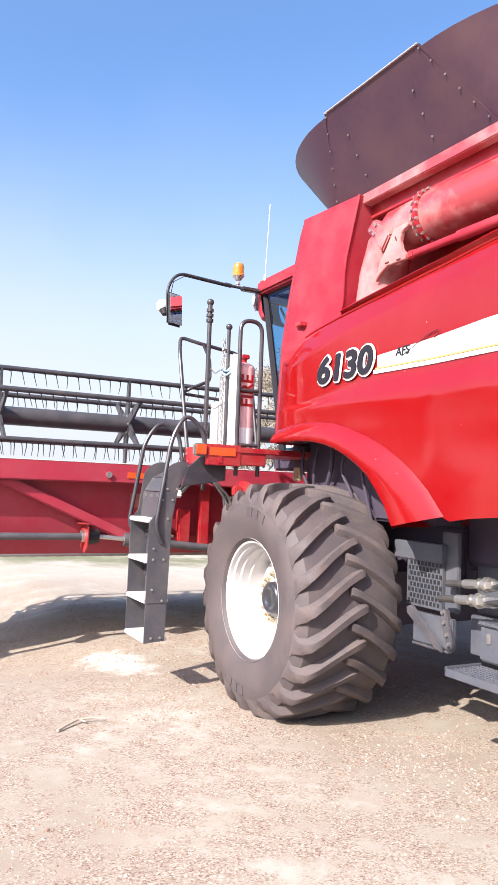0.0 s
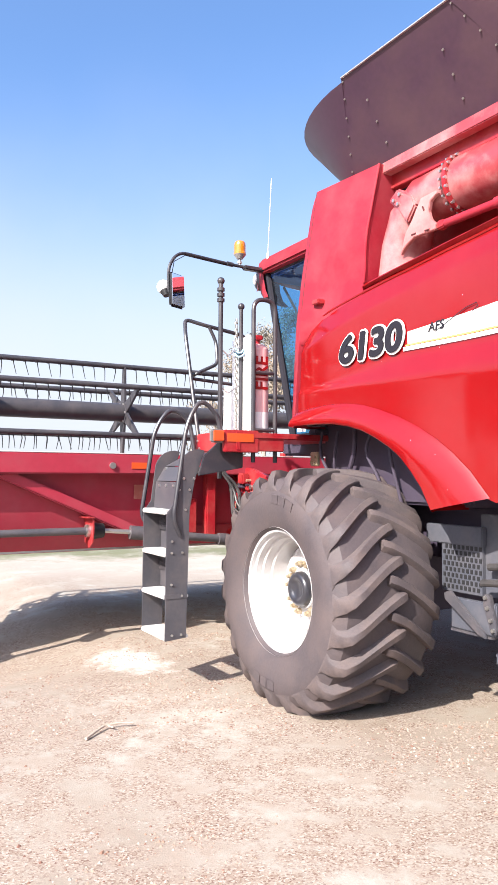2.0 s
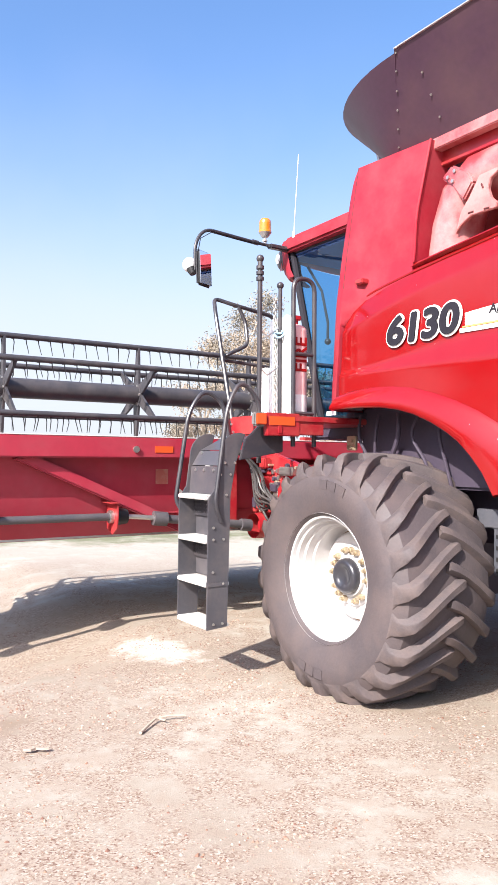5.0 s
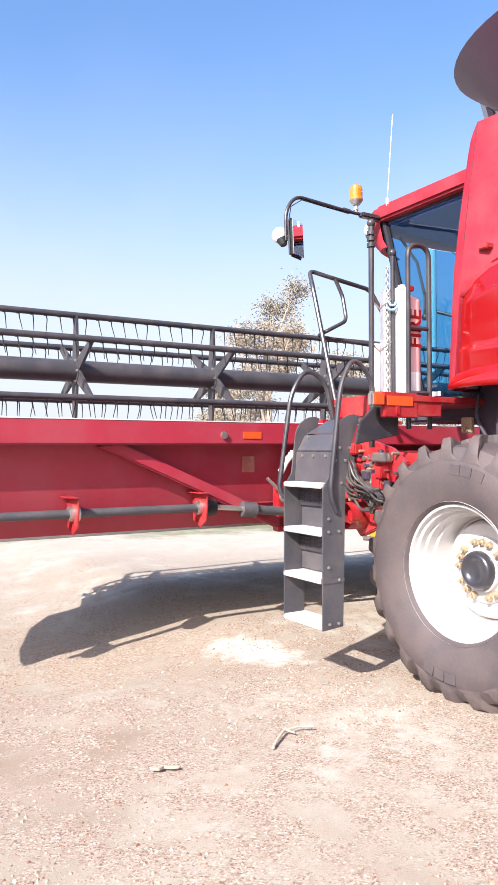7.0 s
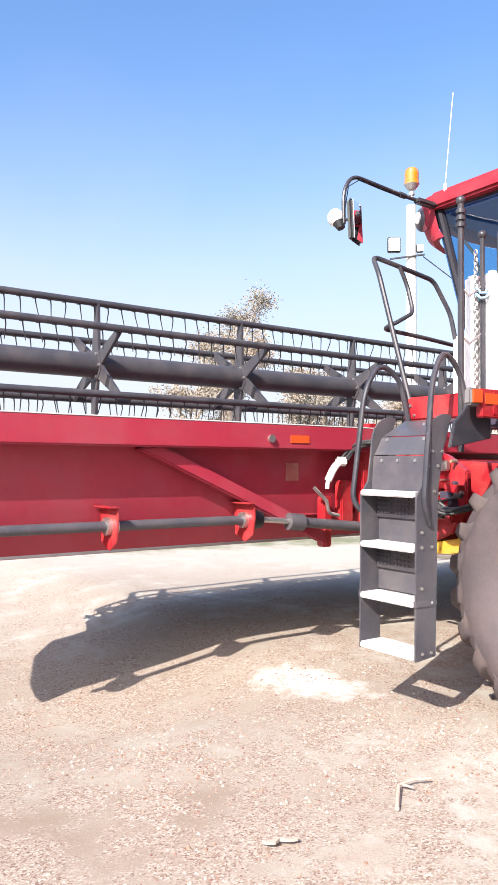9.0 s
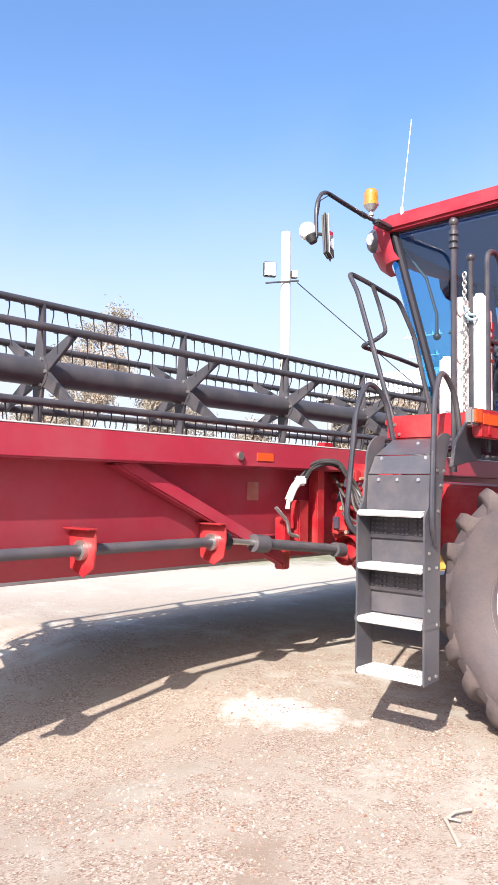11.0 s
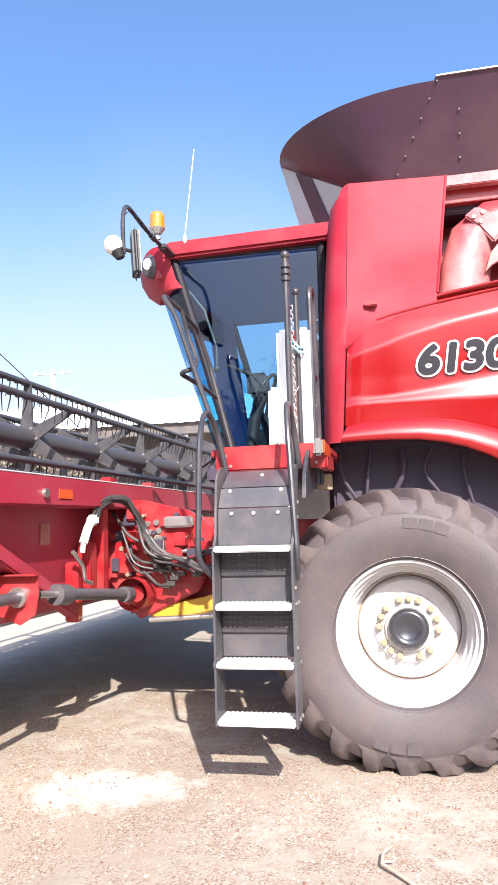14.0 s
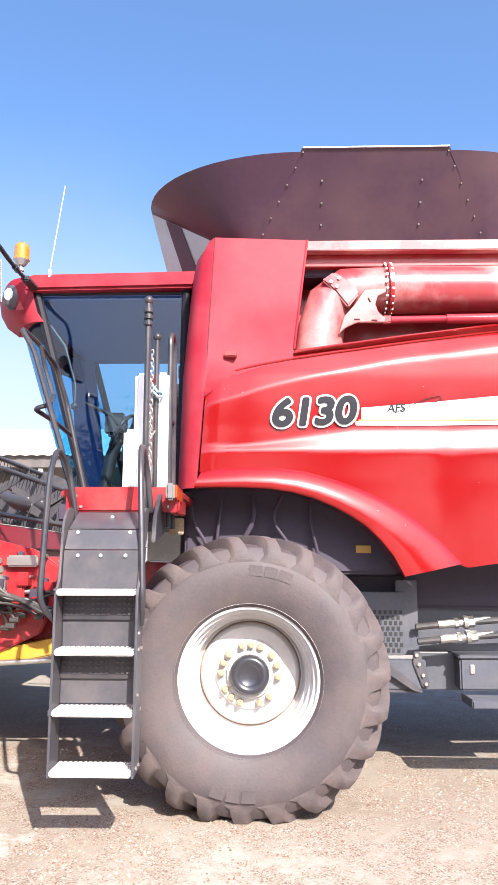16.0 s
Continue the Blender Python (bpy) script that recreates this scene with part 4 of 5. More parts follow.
for k, (ya, za, yb, zb) in enumerate(((-0.485, 1.28, -0.47, 1.475), (-0.465, 1.48, -0.40, 1.585), (-0.395, 1.59, -0.20, 1.69))):
    bm = B()
    prism(bm, [(-0.955, ya, za), (-0.955, yb, zb), (-0.955, yb + 0.012, zb), (-0.955, ya + 0.012, za)], (0.394, 0, 0), 0.002)
    tp = part("top_plate", bm, CHARCOAL, ladder, "scratched glossy charcoal plate")
    for x in ((-0.88, -0.76, -0.63), (-0.90, -0.62), (-0.75,))[k]:
        bm = B()
        t = 0.86 if k < 2 else 0.7
        hexbolt(bm, (x, ya + (yb - ya) * t, za + (zb - za) * t), (0, -1, 0.15), 0.012, 0.008)
        part("bolt", bm, STEEL, tp)
# grab rails: inverted hoops
for pts in ([(-0.975, -0.46, 1.10), (-1.05, -0.55, 1.20), (-1.058, -0.44, 1.88), (-1.061, -0.31, 2.05), (-1.035, -0.16, 1.96), (-0.985, -0.13, 1.66)],
            [(-0.542, -0.46, 1.10), (-0.528, -0.52, 1.22), (-0.575, -0.40, 1.90), (-0.596, -0.28, 2.085), (-0.585, -0.14, 1.96), (-0.56, -0.12, 1.70)]):
    bm = B()
    tube(bm, rounded(pts, 0.12, 7), 0.0165, 10)
    part("grab_rail", bm, BLACK, ladder, "bent black tube grab rail")

# platform rails
bm = B()
tube(bm, [(-0.60, -0.12, 1.50), (-0.602, -0.12, 2.96)], 0.018, 10)
for z in (2.82, 2.86, 2.90):
    cyl(bm, (-0.602, -0.12, z - 0.012), (-0.602, -0.12, z + 0.012), 0.028, n=14)
ball(bm, (-0.602, -0.12, 2.965), 0.028)
part("gate_post", bm, BLACK, platform)
bm = B()
tube(bm, [(-0.565, 0.036, 1.60), (-0.57, 0.036, 2.78)], 0.0145, 10)
ball(bm, (-0.57, 0.036, 2.785), 0.026)
part("gate_post", bm, BLACK, platform)
bm = B()
tube(bm, rounded([(-0.49, 0.10, 1.62), (-0.496, 0.10, 2.84), (-0.496, 0.29, 2.84), (-0.49, 0.29, 1.62)], 0.09, 6), 0.017, 10)
tube(bm, [(-0.496, 0.10, 2.29), (-0.496, 0.29, 2.29)], 0.014, 8)
tube(bm, [(-0.49, 0.10, 1.86), (-0.49, 0.29, 1.86)], 0.014, 8)
part("hoop_rail", bm, BLACK, platform, "black tube hoop rail")
bm = B()
tube(bm, rounded([(-1.01, -0.085, 1.78), (-1.30, -0.075, 2.68), (-1.40, -0.035, 2.83), (-1.35, 0.10, 2.79), (-1.33, 0.50, 2.73), (-1.28, 0.62, 2.5), (-1.12, 0.62, 1.84)], 0.055, 5), 0.0165, 10)
tube(bm, rounded([(-1.335, 0.16, 2.775), (-1.32, 0.22, 2.65), (-1.25, 0.20, 2.45), (-1.20, -0.02, 2.35), (-1.29, -0.05, 2.32), (-1.24, 0.30, 2.29), (-1.24, 0.60, 2.27)], 0.05, 5), 0.0145, 10)
part("front_rail", bm, BLACK, platform, "bent black tube guard rail")
for z in (2.18, 2.46):
    bm = B()
    tube(bm, [(-0.60, -0.12, z), (-0.59, -0.06, z - 0.05), (-0.57, 0.03, z + 0.02)], 0.006, 6)
    part("gate_link", bm, STEEL, platform)

# fire extinguisher, white tubes and chain
ext = thing("fire_extinguisher", (-0.56, 0.19, 1.84), "large white fire extinguisher with red lettering, strapped to a rail", "fire extinguisher")
PINK = material("faded_pink_label", (0.72, 0.42, 0.42), 0.45, dirt=0.3, dirt_colour=(0.8, 0.7, 0.68), dirt_scale=9)
bm = B()
cyl(bm, (-0.605, 0.195, 1.84), (-0.605, 0.195, 2.47), 0.09, n=28)
ball(bm, (-0.605, 0.195, 2.47), 0.09, 20, 10, (1, 1, 0.6))
bodyx = part("cylinder", bm, PINK, ext, "white cylinder with faded pink label")
bm = B()
tube(bm, [(-0.605, 0.195, 2.50), (-0.605, 0.195, 2.57)], 0.024, 8)
box(bm, (-0.64, 0.165, 2.55), (-0.56, 0.225, 2.585), 0.006)
part("valve", bm, RED_FRAME, ext)
bm = B()
cyl(bm, (-0.605, 0.195, 1.86), (-0.605, 0.195, 2.0), 0.0915, n=28)
part("lower_label", bm, WHITE, bodyx)
writing("FIRE", 0.145, Matrix.Translation((-0.516, 0.236, 2.16)) @ Matrix(((0, 0, 1, 0), (0, -1, 0, 0), (1, 0, 0, 0), (0, 0, 0, 1))), RED, bodyx, "lettering", depth=0.002, offset=0.003)
for x, y, z1, w in ((-0.715, 0.02, 2.20, 0.038), (-0.655, 0.07, 2.56, 0.045), (-0.535, 0.085, 2.57, 0.038)):
    tb = thing("white_tube", (x, y, 1.84), "white plastic tube standing on the platform", "tube", "white tubes on the platform")
    bm = B()
    box(bm, (x - w, y - w, 1.836), (x + w, y + w, z1), 0.02, seg=3)
    part("tube_body", bm, WHITE, tb)
ch = thing("chain", (-0.60, 0.0, 1.84), "steel chain hanging along the gate post", "chain")
for k in range(34):
    bm = B()
    z = 2.68 - k * 0.026
    a = (k % 2) * math.pi / 2
    pts = [(-0.598 + 0.011 * math.cos(b) * math.cos(a), 0.012 + 0.011 * math.cos(b) * math.sin(a), z + 0.019 * math.sin(b)) for b in (2 * math.pi * j / 10 for j in range(10))]
    tube(bm, pts, 0.0042, 5, closed=True)
    part("link", bm, STEEL, ch)
rope = thing("rope", (-0.57, 0.036, 2.4), "pale blue rope knotted round the post", "rope")
BLUE_ROPE = material("blue_rope", (0.30, 0.48, 0.60), 0.8, grain=0.3, scale=90)
for k in range(2):
    bm = B()
    r = random.Random(k)
    pts = [(-0.57 + 0.03 * math.cos(a) * r.uniform(0.8, 1.5), 0.036 + 0.03 * math.sin(a) * r.uniform(0.8, 1.6), 2.42 + 0.03 * k + 0.02 * math.sin(2 * a)) for a in (2 * math.pi * j / 12 for j in range(12))]
    tube(bm, pts, 0.008, 6, closed=True)
    part("coil", bm, BLUE_ROPE, rope)

# ---- header ----
HY0, HY1 = -3.05, 6.2
FADED = material("faded_label", (0.36, 0.10, 0.075), 0.6, dirt=0.5, dirt_scale=12)
header = thing("grain_header", (-2.4, 1.85, 0.85), "wide red harvesting header with black pickup reel", "header")
bm = B()
prism(bm, [(-2.16, HY0, 1.66), (-2.22, HY0, 1.66), (-2.22, HY0, 1.12), (-2.35, HY0, 0.845), (-2.31, HY0, 0.84), (-2.16, HY0, 1.10)], (0, HY1 - HY0, 0), 0.004)
part("back_sheet", bm, RED_DARK, header, "faded red back sheet")
bm = B()
box(bm, (-2.22, HY0, 1.525), (-1.985, HY1, 1.70), 0.012)
part("top_beam", bm, RED_DARK, header, "faded red top beam")
# added cream strip: paints the overexposed, dusty top face of the beam
bm = B()
box(bm, (-2.215, HY0, 1.703), (-1.995, HY1, 1.712), 0.003)
part("beam_top_glare", bm, TREAD, header, "pale strip standing for the sunlit dusty top of the beam")
bm = B()
box(bm, (-2.37, HY0, 0.835), (-2.31, HY1, 0.90), 0.01)
box(bm, (-2.21, HY0, 1.035), (-2.175, HY1, 1.05), 0.004)
part("bottom_beam", bm, RED_DARK, header)
bm = B()
prism(bm, [(-2.15, -1.44, 1.515), (-2.15, -1.27, 1.54), (-2.15, 0.17, 0.915), (-2.15, 0.19, 0.83), (-2.15, 0.14, 0.83)], (0.10, 0, 0), 0.012)
part("diagonal_brace", bm, RED_DARK, header, "red diagonal tube brace")
for y in (-0.625, -1.642, -2.66):
    bm = B()
    prism(bm, [(-2.15, y, 0.93), (-2.03, y, 0.885), (-1.94, y, 0.94), (-1.92, y, 1.06), (-1.93, y, 1.155), (-2.17, y, 1.155)], (0, 0.012, 0), 0.002)
    box(bm, (-2.15, y - 0.055, 1.148), (-1.915, y + 0.014, 1.158), 0.003)
    br = part("shaft_bracket", bm, RED_FRAME, header, "red bracket holding the drive shaft")
    bm = B()
    cyl(bm, (-2.035, y - 0.03, 1.035), (-2.035, y + 0.045, 1.035), 0.055, n=18)
    part("bearing", bm, STEEL, br)
bm = B()
cyl(bm, (-2.035, -2.9, 1.035), (-2.035, -0.55, 1.035), 0.032, n=16)
shaft = part("drive_shaft", bm, CHARCOAL, header, "dusty black drive shaft along the back")
bm = B()
cyl(bm, (-2.035, -0.60, 1.035), (-2.035, -0.50, 1.035), 0.075, 0.062, n=20)
part("shaft_guard", bm, BLACK_PLASTIC, shaft)
bm = B()
cyl(bm, (-2.035, -0.5, 1.035), (-2.0, -0.20, 1.01), 0.021, n=12)
part("splined_shaft", bm, STEEL, shaft)
bm = B()
cyl(bm, (-2.01, -0.26, 1.012), (-1.995, -0.14, 1.0), 0.062, n=20)
cyl(bm, (-2.0, -0.16, 1.005), (-1.925, 0.66, 0.925), 0.037, n=16)
cyl(bm, (-1.93, 0.58, 0.93), (-1.922, 0.68, 0.92), 0.055, n=12)
part("telescopic_shaft", bm, CHARCOAL, shaft)
bm = B()
box(bm, (-1.984, -0.262, 1.575), (-1.979, -0.09, 1.63))
part("reflector", bm, ORANGE, header, "orange reflector strip")
bm = B()
cyl(bm, (-1.99, -0.44, 1.60), (-1.965, -0.44, 1.60), 0.028, n=14)
part("bolt", bm, STEEL, header)
bm = B()
box(bm, (-2.157, -0.17, 1.30), (-2.152, -0.05, 1.43))
part("warning_label", bm, FADED, header, "faded warning label")
for y in (HY0 - 0.02, HY1):
    bm = B()
    prism(bm, [(-2.16, y, 0.85), (-2.16, y, 1.55), (-2.5, y, 1.78), (-3.1, y, 1.85), (-3.3, y, 1.4), (-3.12, y, 1.15), (-2.6, y, 0.92), (-2.3, y, 0.86)], (0, 0.03, 0), 0.004)
    part("end_plate", bm, RED_DARK, header)
# hidden table; its near corner is slanted only to shape the cast shadow
bm = B()
prism(bm, [(-2.3, HY0 + 0.4, 0.84), (-3.98, -1.65, 0.66), (-3.98, HY1, 0.66), (-2.3, HY1, 0.84)], (0, 0, 0.03), 0.004)
part("table_floor", bm, GALV, header)
bm = B()
for k in range(52):
    y = -1.6 + 0.15 * k
    prism(bm, [(-3.96, y, 0.66), (-3.96, y + 0.085, 0.66), (-4.08, y + 0.06, 0.655), (-4.17, y + 0.043, 0.65), (-4.08, y + 0.025, 0.655)], (0, 0, 0.03))
box(bm, (-4.09, -1.65, 0.685), (-4.05, HY1 - 0.1, 0.70))
tagged(part("knife_guard", bm, DARK_STEEL, header), kind="stuff")
bm = B()
cyl(bm, (-2.75, HY0 + 0.1, 1.12), (-2.75, HY1 - 0.1, 1.12), 0.2, n=20)
part("feed_auger", bm, RED_FRAME, header)
# reel
RX, RZ, RR = -3.14, 2.165, 0.48
RY0, RY1 = HY0 + 0.1, HY1 - 0.15
bm = B()
cyl(bm, (RX, RY0, RZ), (RX, RY1, RZ), 0.095, n=24)
reel = part("reel_tube", bm, REEL, header, "black reel tube with bats and tines")
hub_y = [0.09 - 1.34 * k for k in (1, 2)] + [0.09 + 1.34 * k for k in range(5)]
angs = [radians(a) for a in (88, 28, -32, -92, -152, 148)]
for y in hub_y + [RY0, RY1]:
    if y < RY0 or y > RY1:
        continue
    bm = B()
    cyl(bm, (RX, y - 0.017, RZ), (RX, y + 0.017, RZ), 0.125, n=24)
    hubp = part("reel_hub", bm, REEL, header)
    for a in angs:
        bm = B()
        d = Vector((math.cos(a), 0, math.sin(a)))
        s = Vector((-math.sin(a), 0, math.cos(a)))
        p0, p1 = Vector((RX, y, RZ)) + d * 0.09, Vector((RX, y, RZ)) + d * (RR + 0.01)
        prism(bm, [p0 + s * 0.06 - Vector((0, 0.012, 0)), p1 + s * 0.025 - Vector((0, 0.012, 0)), p1 - s * 0.025 - Vector((0, 0.012, 0)), p0 - s * 0.06 - Vector((0, 0.012, 0))], (0, 0.024, 0), 0.003)
        part("reel_arm", bm, REEL, hubp)
    for k in range(6):
        a = angs[k] + radians(30)
        bm = B()
        hexbolt(bm, (RX + 0.10 * math.cos(a), y - 0.017, RZ + 0.10 * math.sin(a)), (0, -1, 0), 0.014, 0.012)
        part("bolt", bm, STEEL, hubp)
for k, a in enumerate(angs):
    bx, bz = RX + RR * math.cos(a), RZ + RR * math.sin(a)
    bm = B()
    cyl(bm, (bx, RY0, bz), (bx, RY1, bz), 0.027, n=12)
    bat = part("bat", bm, REEL, header, "black tine bat")
    ny = int((RY1 - RY0) / 0.115)
    rest = B()
    for j in range(ny):
        y = RY0 + 0.06 + j * 0.115
        lean = random.uniform(-0.02, 0.02)
        near = y < 2.3
        bm = B() if near else rest
        tube(bm, [(bx, y, bz), (bx - 0.012, y + 0.012, bz - 0.06), (bx - 0.03 + lean, y + 0.02 + lean, bz - 0.155)], lambda t: 0.0062 - 0.003 * t, 5)
        box(bm, (bx - 0.026, y - 0.012, bz - 0.027), (bx + 0.012, y + 0.012, bz + 0.012))
        if near:
            part("tine", bm, BLACK_PLASTIC, bat, smooth=0)
    tagged(part("tine", rest, BLACK_PLASTIC, bat), kind="stuff")
for y in (RY0 - 0.06, RY1 + 0.04):
    bm = B()
    box(bm, (RX - 0.1, y, RZ - 0.06), (-2.15, y + 0.05, RZ + 0.03), 0.01, Matrix.Translation((-2.2, 0, 1.68)) @ Matrix.Rotation(radians(22), 4, "Y") @ Matrix.Translation((2.2, 0, -RZ)))
    part("reel_lift_arm", bm, REEL, reel)

bm = B()
prism(bm, [(RX - 0.55, RY1 + 0.03, RZ - 0.45), (RX + 0.60, RY1 + 0.03, RZ - 0.45), (RX + 0.60, RY1 + 0.03, RZ + 0.28), (RX + 0.1, RY1 + 0.03, RZ + 0.52), (RX - 0.45, RY1 + 0.03, RZ + 0.45)], (0, 0.03, 0), 0.01)
part("reel_end_shield", bm, REEL, reel, "black sheet shield at the reel's end")

# feeder house and the header's drive end
bm = B()
prism(bm, [(-0.4, 1.2, 0.95), (-2.15, 1.2, 0.72), (-2.15, 1.2, 1.48), (-0.4, 1.2, 1.40)], (0, 1.3, 0), 0.02)
feeder = part("feeder_house", bm, RED_FRAME, combine, "red feeder house")
bm = B()
prism(bm, [(-2.13, 0.90, 1.60), (-1.90, 0.90, 1.59), (-1.54, 0.90, 1.50), (-1.36, 0.90, 1.38), (-1.35, 0.90, 1.18), (-1.48, 0.90, 0.92), (-1.93, 0.90, 0.72), (-2.03, 0.90, 0.82), (-2.25, 0.90, 1.1), (-2.25, 0.90, 1.45)], (0, 0.06, 0), 0.01)
gear = part("drive_housing", bm, RED_FRAME, combine, "bright red drive housing plate")
for x, z in ((-1.86, 1.41), (-1.79, 1.42), (-1.84, 1.35), (-1.77, 1.36)):
    bm = B()
    cyl(bm, (x, 0.90, z), (x, 0.88, z), 0.022, n=14)
    part("bolt", bm, STEEL, gear)
bm = B()
cyl(bm, (-1.92, 0.90, 0.915), (-1.92, 0.71, 0.915), 0.125, 0.115, n=24, caps=False)
cyl(bm, (-1.92, 0.89, 0.915), (-1.92, 0.80, 0.915), 0.06, n=16)
part("shaft_cone", bm, RED_FRAME, gear, "red shaft guard cone")
for k, (lo, hi) in enumerate((((-2.1, 0.84, 1.05), (-1.98, 0.90, 1.30)), ((-1.72, 0.84, 1.38), (-1.5, 0.9, 1.46)), ((-1.7, 0.82, 1.10), (-1.58, 0.9, 1.28)), ((-2.0, 0.82, 1.44), (-1.9, 0.9, 1.54)), ((-1.52, 0.80, 1.0), (-1.42, 0.9, 1.12)))):
    bm = B()
    box(bm, lo, hi, 0.012)
    part("valve_block", bm, RED_FRAME if k != 1 else STEEL, gear)
bm = B()
prism(bm, [(-2.0, 0.93, 0.80), (-1.75, 0.93, 0.70), (-0.95, 0.93, 0.86), (-0.95, 0.93, 0.98), (-1.62, 0.93, 0.84)], (0, 0.4, 0), 0.01)
part("yellow_guard", bm, YELLOW, feeder, "yellow painted lower guard")
bm = B()
cyl(bm, (-1.85, 0.88, 0.72), (-0.75, 0.88, 0.78), 0.02, n=12)
part("lift_rod", bm, STEEL, feeder)
bm = B()
cyl(bm, (-1.75, 0.86, 1.20), (-1.36, 0.86, 1.22), 0.018, n=12)
box(bm, (-1.80, 0.84, 1.14), (-1.72, 0.90, 1.32), 0.01)
part("lock_lever", bm, STEEL, feeder)
for k in range(5):
    bm = B()
    r = random.Random(k)
    pts = [Vector(p) + Vector((r.uniform(-.03, .03), r.uniform(-.05, .05), r.uniform(-.035, .035))) * w for p, w in (((-2.0, 0.27, 1.47), 0.5), ((-1.98, 0.40, 1.59), 0.8), ((-1.90, 0.56, 1.60), 1), ((-1.83, 0.68, 1.42), 1.3), ((-1.75, 0.70, 1.22), 1.6), ((-1.56, 0.68, 1.12), 1.5), ((-1.36, 0.64, 1.09), 1), ((-1.22, 0.75, 1.12), 1))]
    tube(bm, rounded(pts, 0.12, 5), r.choice((0.010, 0.0125, 0.014)), 8)
    part("hydraulic_hose", bm, HOSE, feeder)
for k in range(8):
    bm = B()
    r = random.Random(70 + k)
    p = Vector((r.uniform(-2.1, -1.75), r.uniform(0.66, 0.84), r.uniform(1.2, 1.5)))
    q = Vector((r.uniform(-1.75, -1.35), r.uniform(0.66, 0.84), r.uniform(0.92, 1.2)))
    mids = [p.lerp(q, 0.3) + Vector((r.uniform(-.12, .05), -0.04, r.uniform(-.2, 0.02))), p.lerp(q, 0.7) + Vector((r.uniform(-.06, .08), -0.02, r.uniform(-.12, .1)))]
    tube(bm, rounded([p, *mids, q], 0.08, 5), r.choice((0.009, 0.012)), 8)
    cyl(bm, q - Vector((0.03, 0, 0)), q + Vector((0.03, 0, 0)), 0.02, n=6)
    part("hydraulic_hose", bm, HOSE, feeder)
for k in range(44):
    bm = B()
    r = random.Random(90 + k)
    p = Vector((r.uniform(-2.15, -1.42), 0.90, r.uniform(1.0, 1.52)))
    if k % 2:
        box(bm, p - Vector((0.03, r.uniform(0.02, 0.10), 0.02)), p + Vector((r.uniform(0.02, 0.07), 0, r.uniform(0.03, 0.08))), 0.006)
        part("bracket", bm, r.choice((RED_FRAME, RED_FRAME, DARK_STEEL)), feeder)
    else:
        cyl(bm, p, p - Vector((0, r.uniform(0.03, 0.08), 0)), r.uniform(0.010, 0.022), n=6)
        part("fitting", bm, r.choice((STEEL, BRASS, BRASS, DARK_STEEL, DARK_STEEL)), feeder)
bm = B()
tube(bm, rounded([(-2.01, 0.12, 1.30), (-2.0, 0.17, 1.40), (-2.0, 0.24, 1.45)], 0.05), 0.028, 10)
box(bm, (-2.03, 0.20, 1.41), (-1.97, 0.29, 1.48), 0.015)
tube(bm, [(-2.01, 0.11, 1.24), (-2.01, 0.125, 1.32)], 0.016, 8)
part("hose_coupler", bm, WHITE, header, "pale hose coupler handle")
bm = B()
tube(bm, rounded([(-2.02, -0.01, 1.25), (-2.0, 0.10, 1.15), (-2.0, 0.12, 1.06), (-2.0, 0.22, 1.04)], 0.03), 0.014, 8)
part("release_handle", bm, STEEL, header)
for y0, y1, z0, z1 in ((0.12, 0.20, 0.80, 1.18), (0.30, 0.42, 0.98, 1.30), (0.52, 0.62, 0.9, 1.69)):
    bm = B()
    box(bm, (-2.14, y0, z0), (-2.05, y1, z1), 0.01)
    part("frame_post", bm, RED_FRAME, header)
for y in (0.54, 1.35):
    bm = B()
    box(bm, (-2.08, y, 1.70), (-2.0, y + 0.12, 1.745), 0.008)
    part("hook_lug", bm, RED_FRAME, header)

# ---- lower side of the combine ----
# base colour darkened to hold the shade under the side panel
GUARD = material("blue_grey_guard_steel_shaded", (0.075, 0.08, 0.10), 0.42, dirt=0.4, dirt_colour=(0.15, 0.13, 0.125), dirt_scale=5, grain=0.15, scale=40)
bm = B()
box(bm, (0.98, 0.86, 0.80), (1.13, 0.89, 1.30), 0.006)
box(bm, (1.10, 1.05, 0.80), (3.6, 1.09, 1.30), 0.006)
box(bm, (0.55, 0.82, 1.10), (1.03, 0.86, 1.22), 0.006)
part("guard_plate", bm, GUARD, combine, "blue-grey steel guard plate")
bm = B()
box(bm, (0.80, 0.79, 0.585), (1.16, 0.83, 0.775), 0.006)
box(bm, (1.15, 0.95, 0.56), (3.4, 0.99, 0.80), 0.006)
lower = part("lower_guard", bm, GUARD, combine, "blue-grey steel lower guard")
bm = B()
box(bm, (0.80, 0.785, 0.565), (1.13, 0.835, 0.582), 0.003)
part("edge_strip", bm, CHARCOAL, lower)
bm = B()
prism(bm, [(1.08, 0.775, 0.83), (1.12, 0.775, 0.83), (1.18, 0.775, 0.64), (1.17, 0.775, 0.60), (1.13, 0.775, 0.60), (1.07, 0.775, 0.76)], (0, 0.03, 0), 0.004)
part("strut_plate", bm, CHARCOAL, lower)
bm = B()
prism(bm, [(0.78, 0.745, 0.80), (0.83, 0.745, 0.82), (1.10, 0.745, 0.61), (1.12, 0.745, 0.57), (1.06, 0.745, 0.585), (0.79, 0.745, 0.76)], (0, 0.025, 0), 0.004)
part("diagonal_strut", bm, CHARCOAL, lower)
for x, z in ((1.095, 0.81), (1.11, 0.75), (1.135, 0.68), (1.152, 0.625)):
    bm = B()
    hexbolt(bm, (x, 0.775, z), (0, -1, 0), 0.014, 0.014)
    part("bolt", bm, STEEL, lower)
bm = B()
box(bm, (0.68, 0.83, 0.80), (1.02, 0.86, 1.11), 0.004)
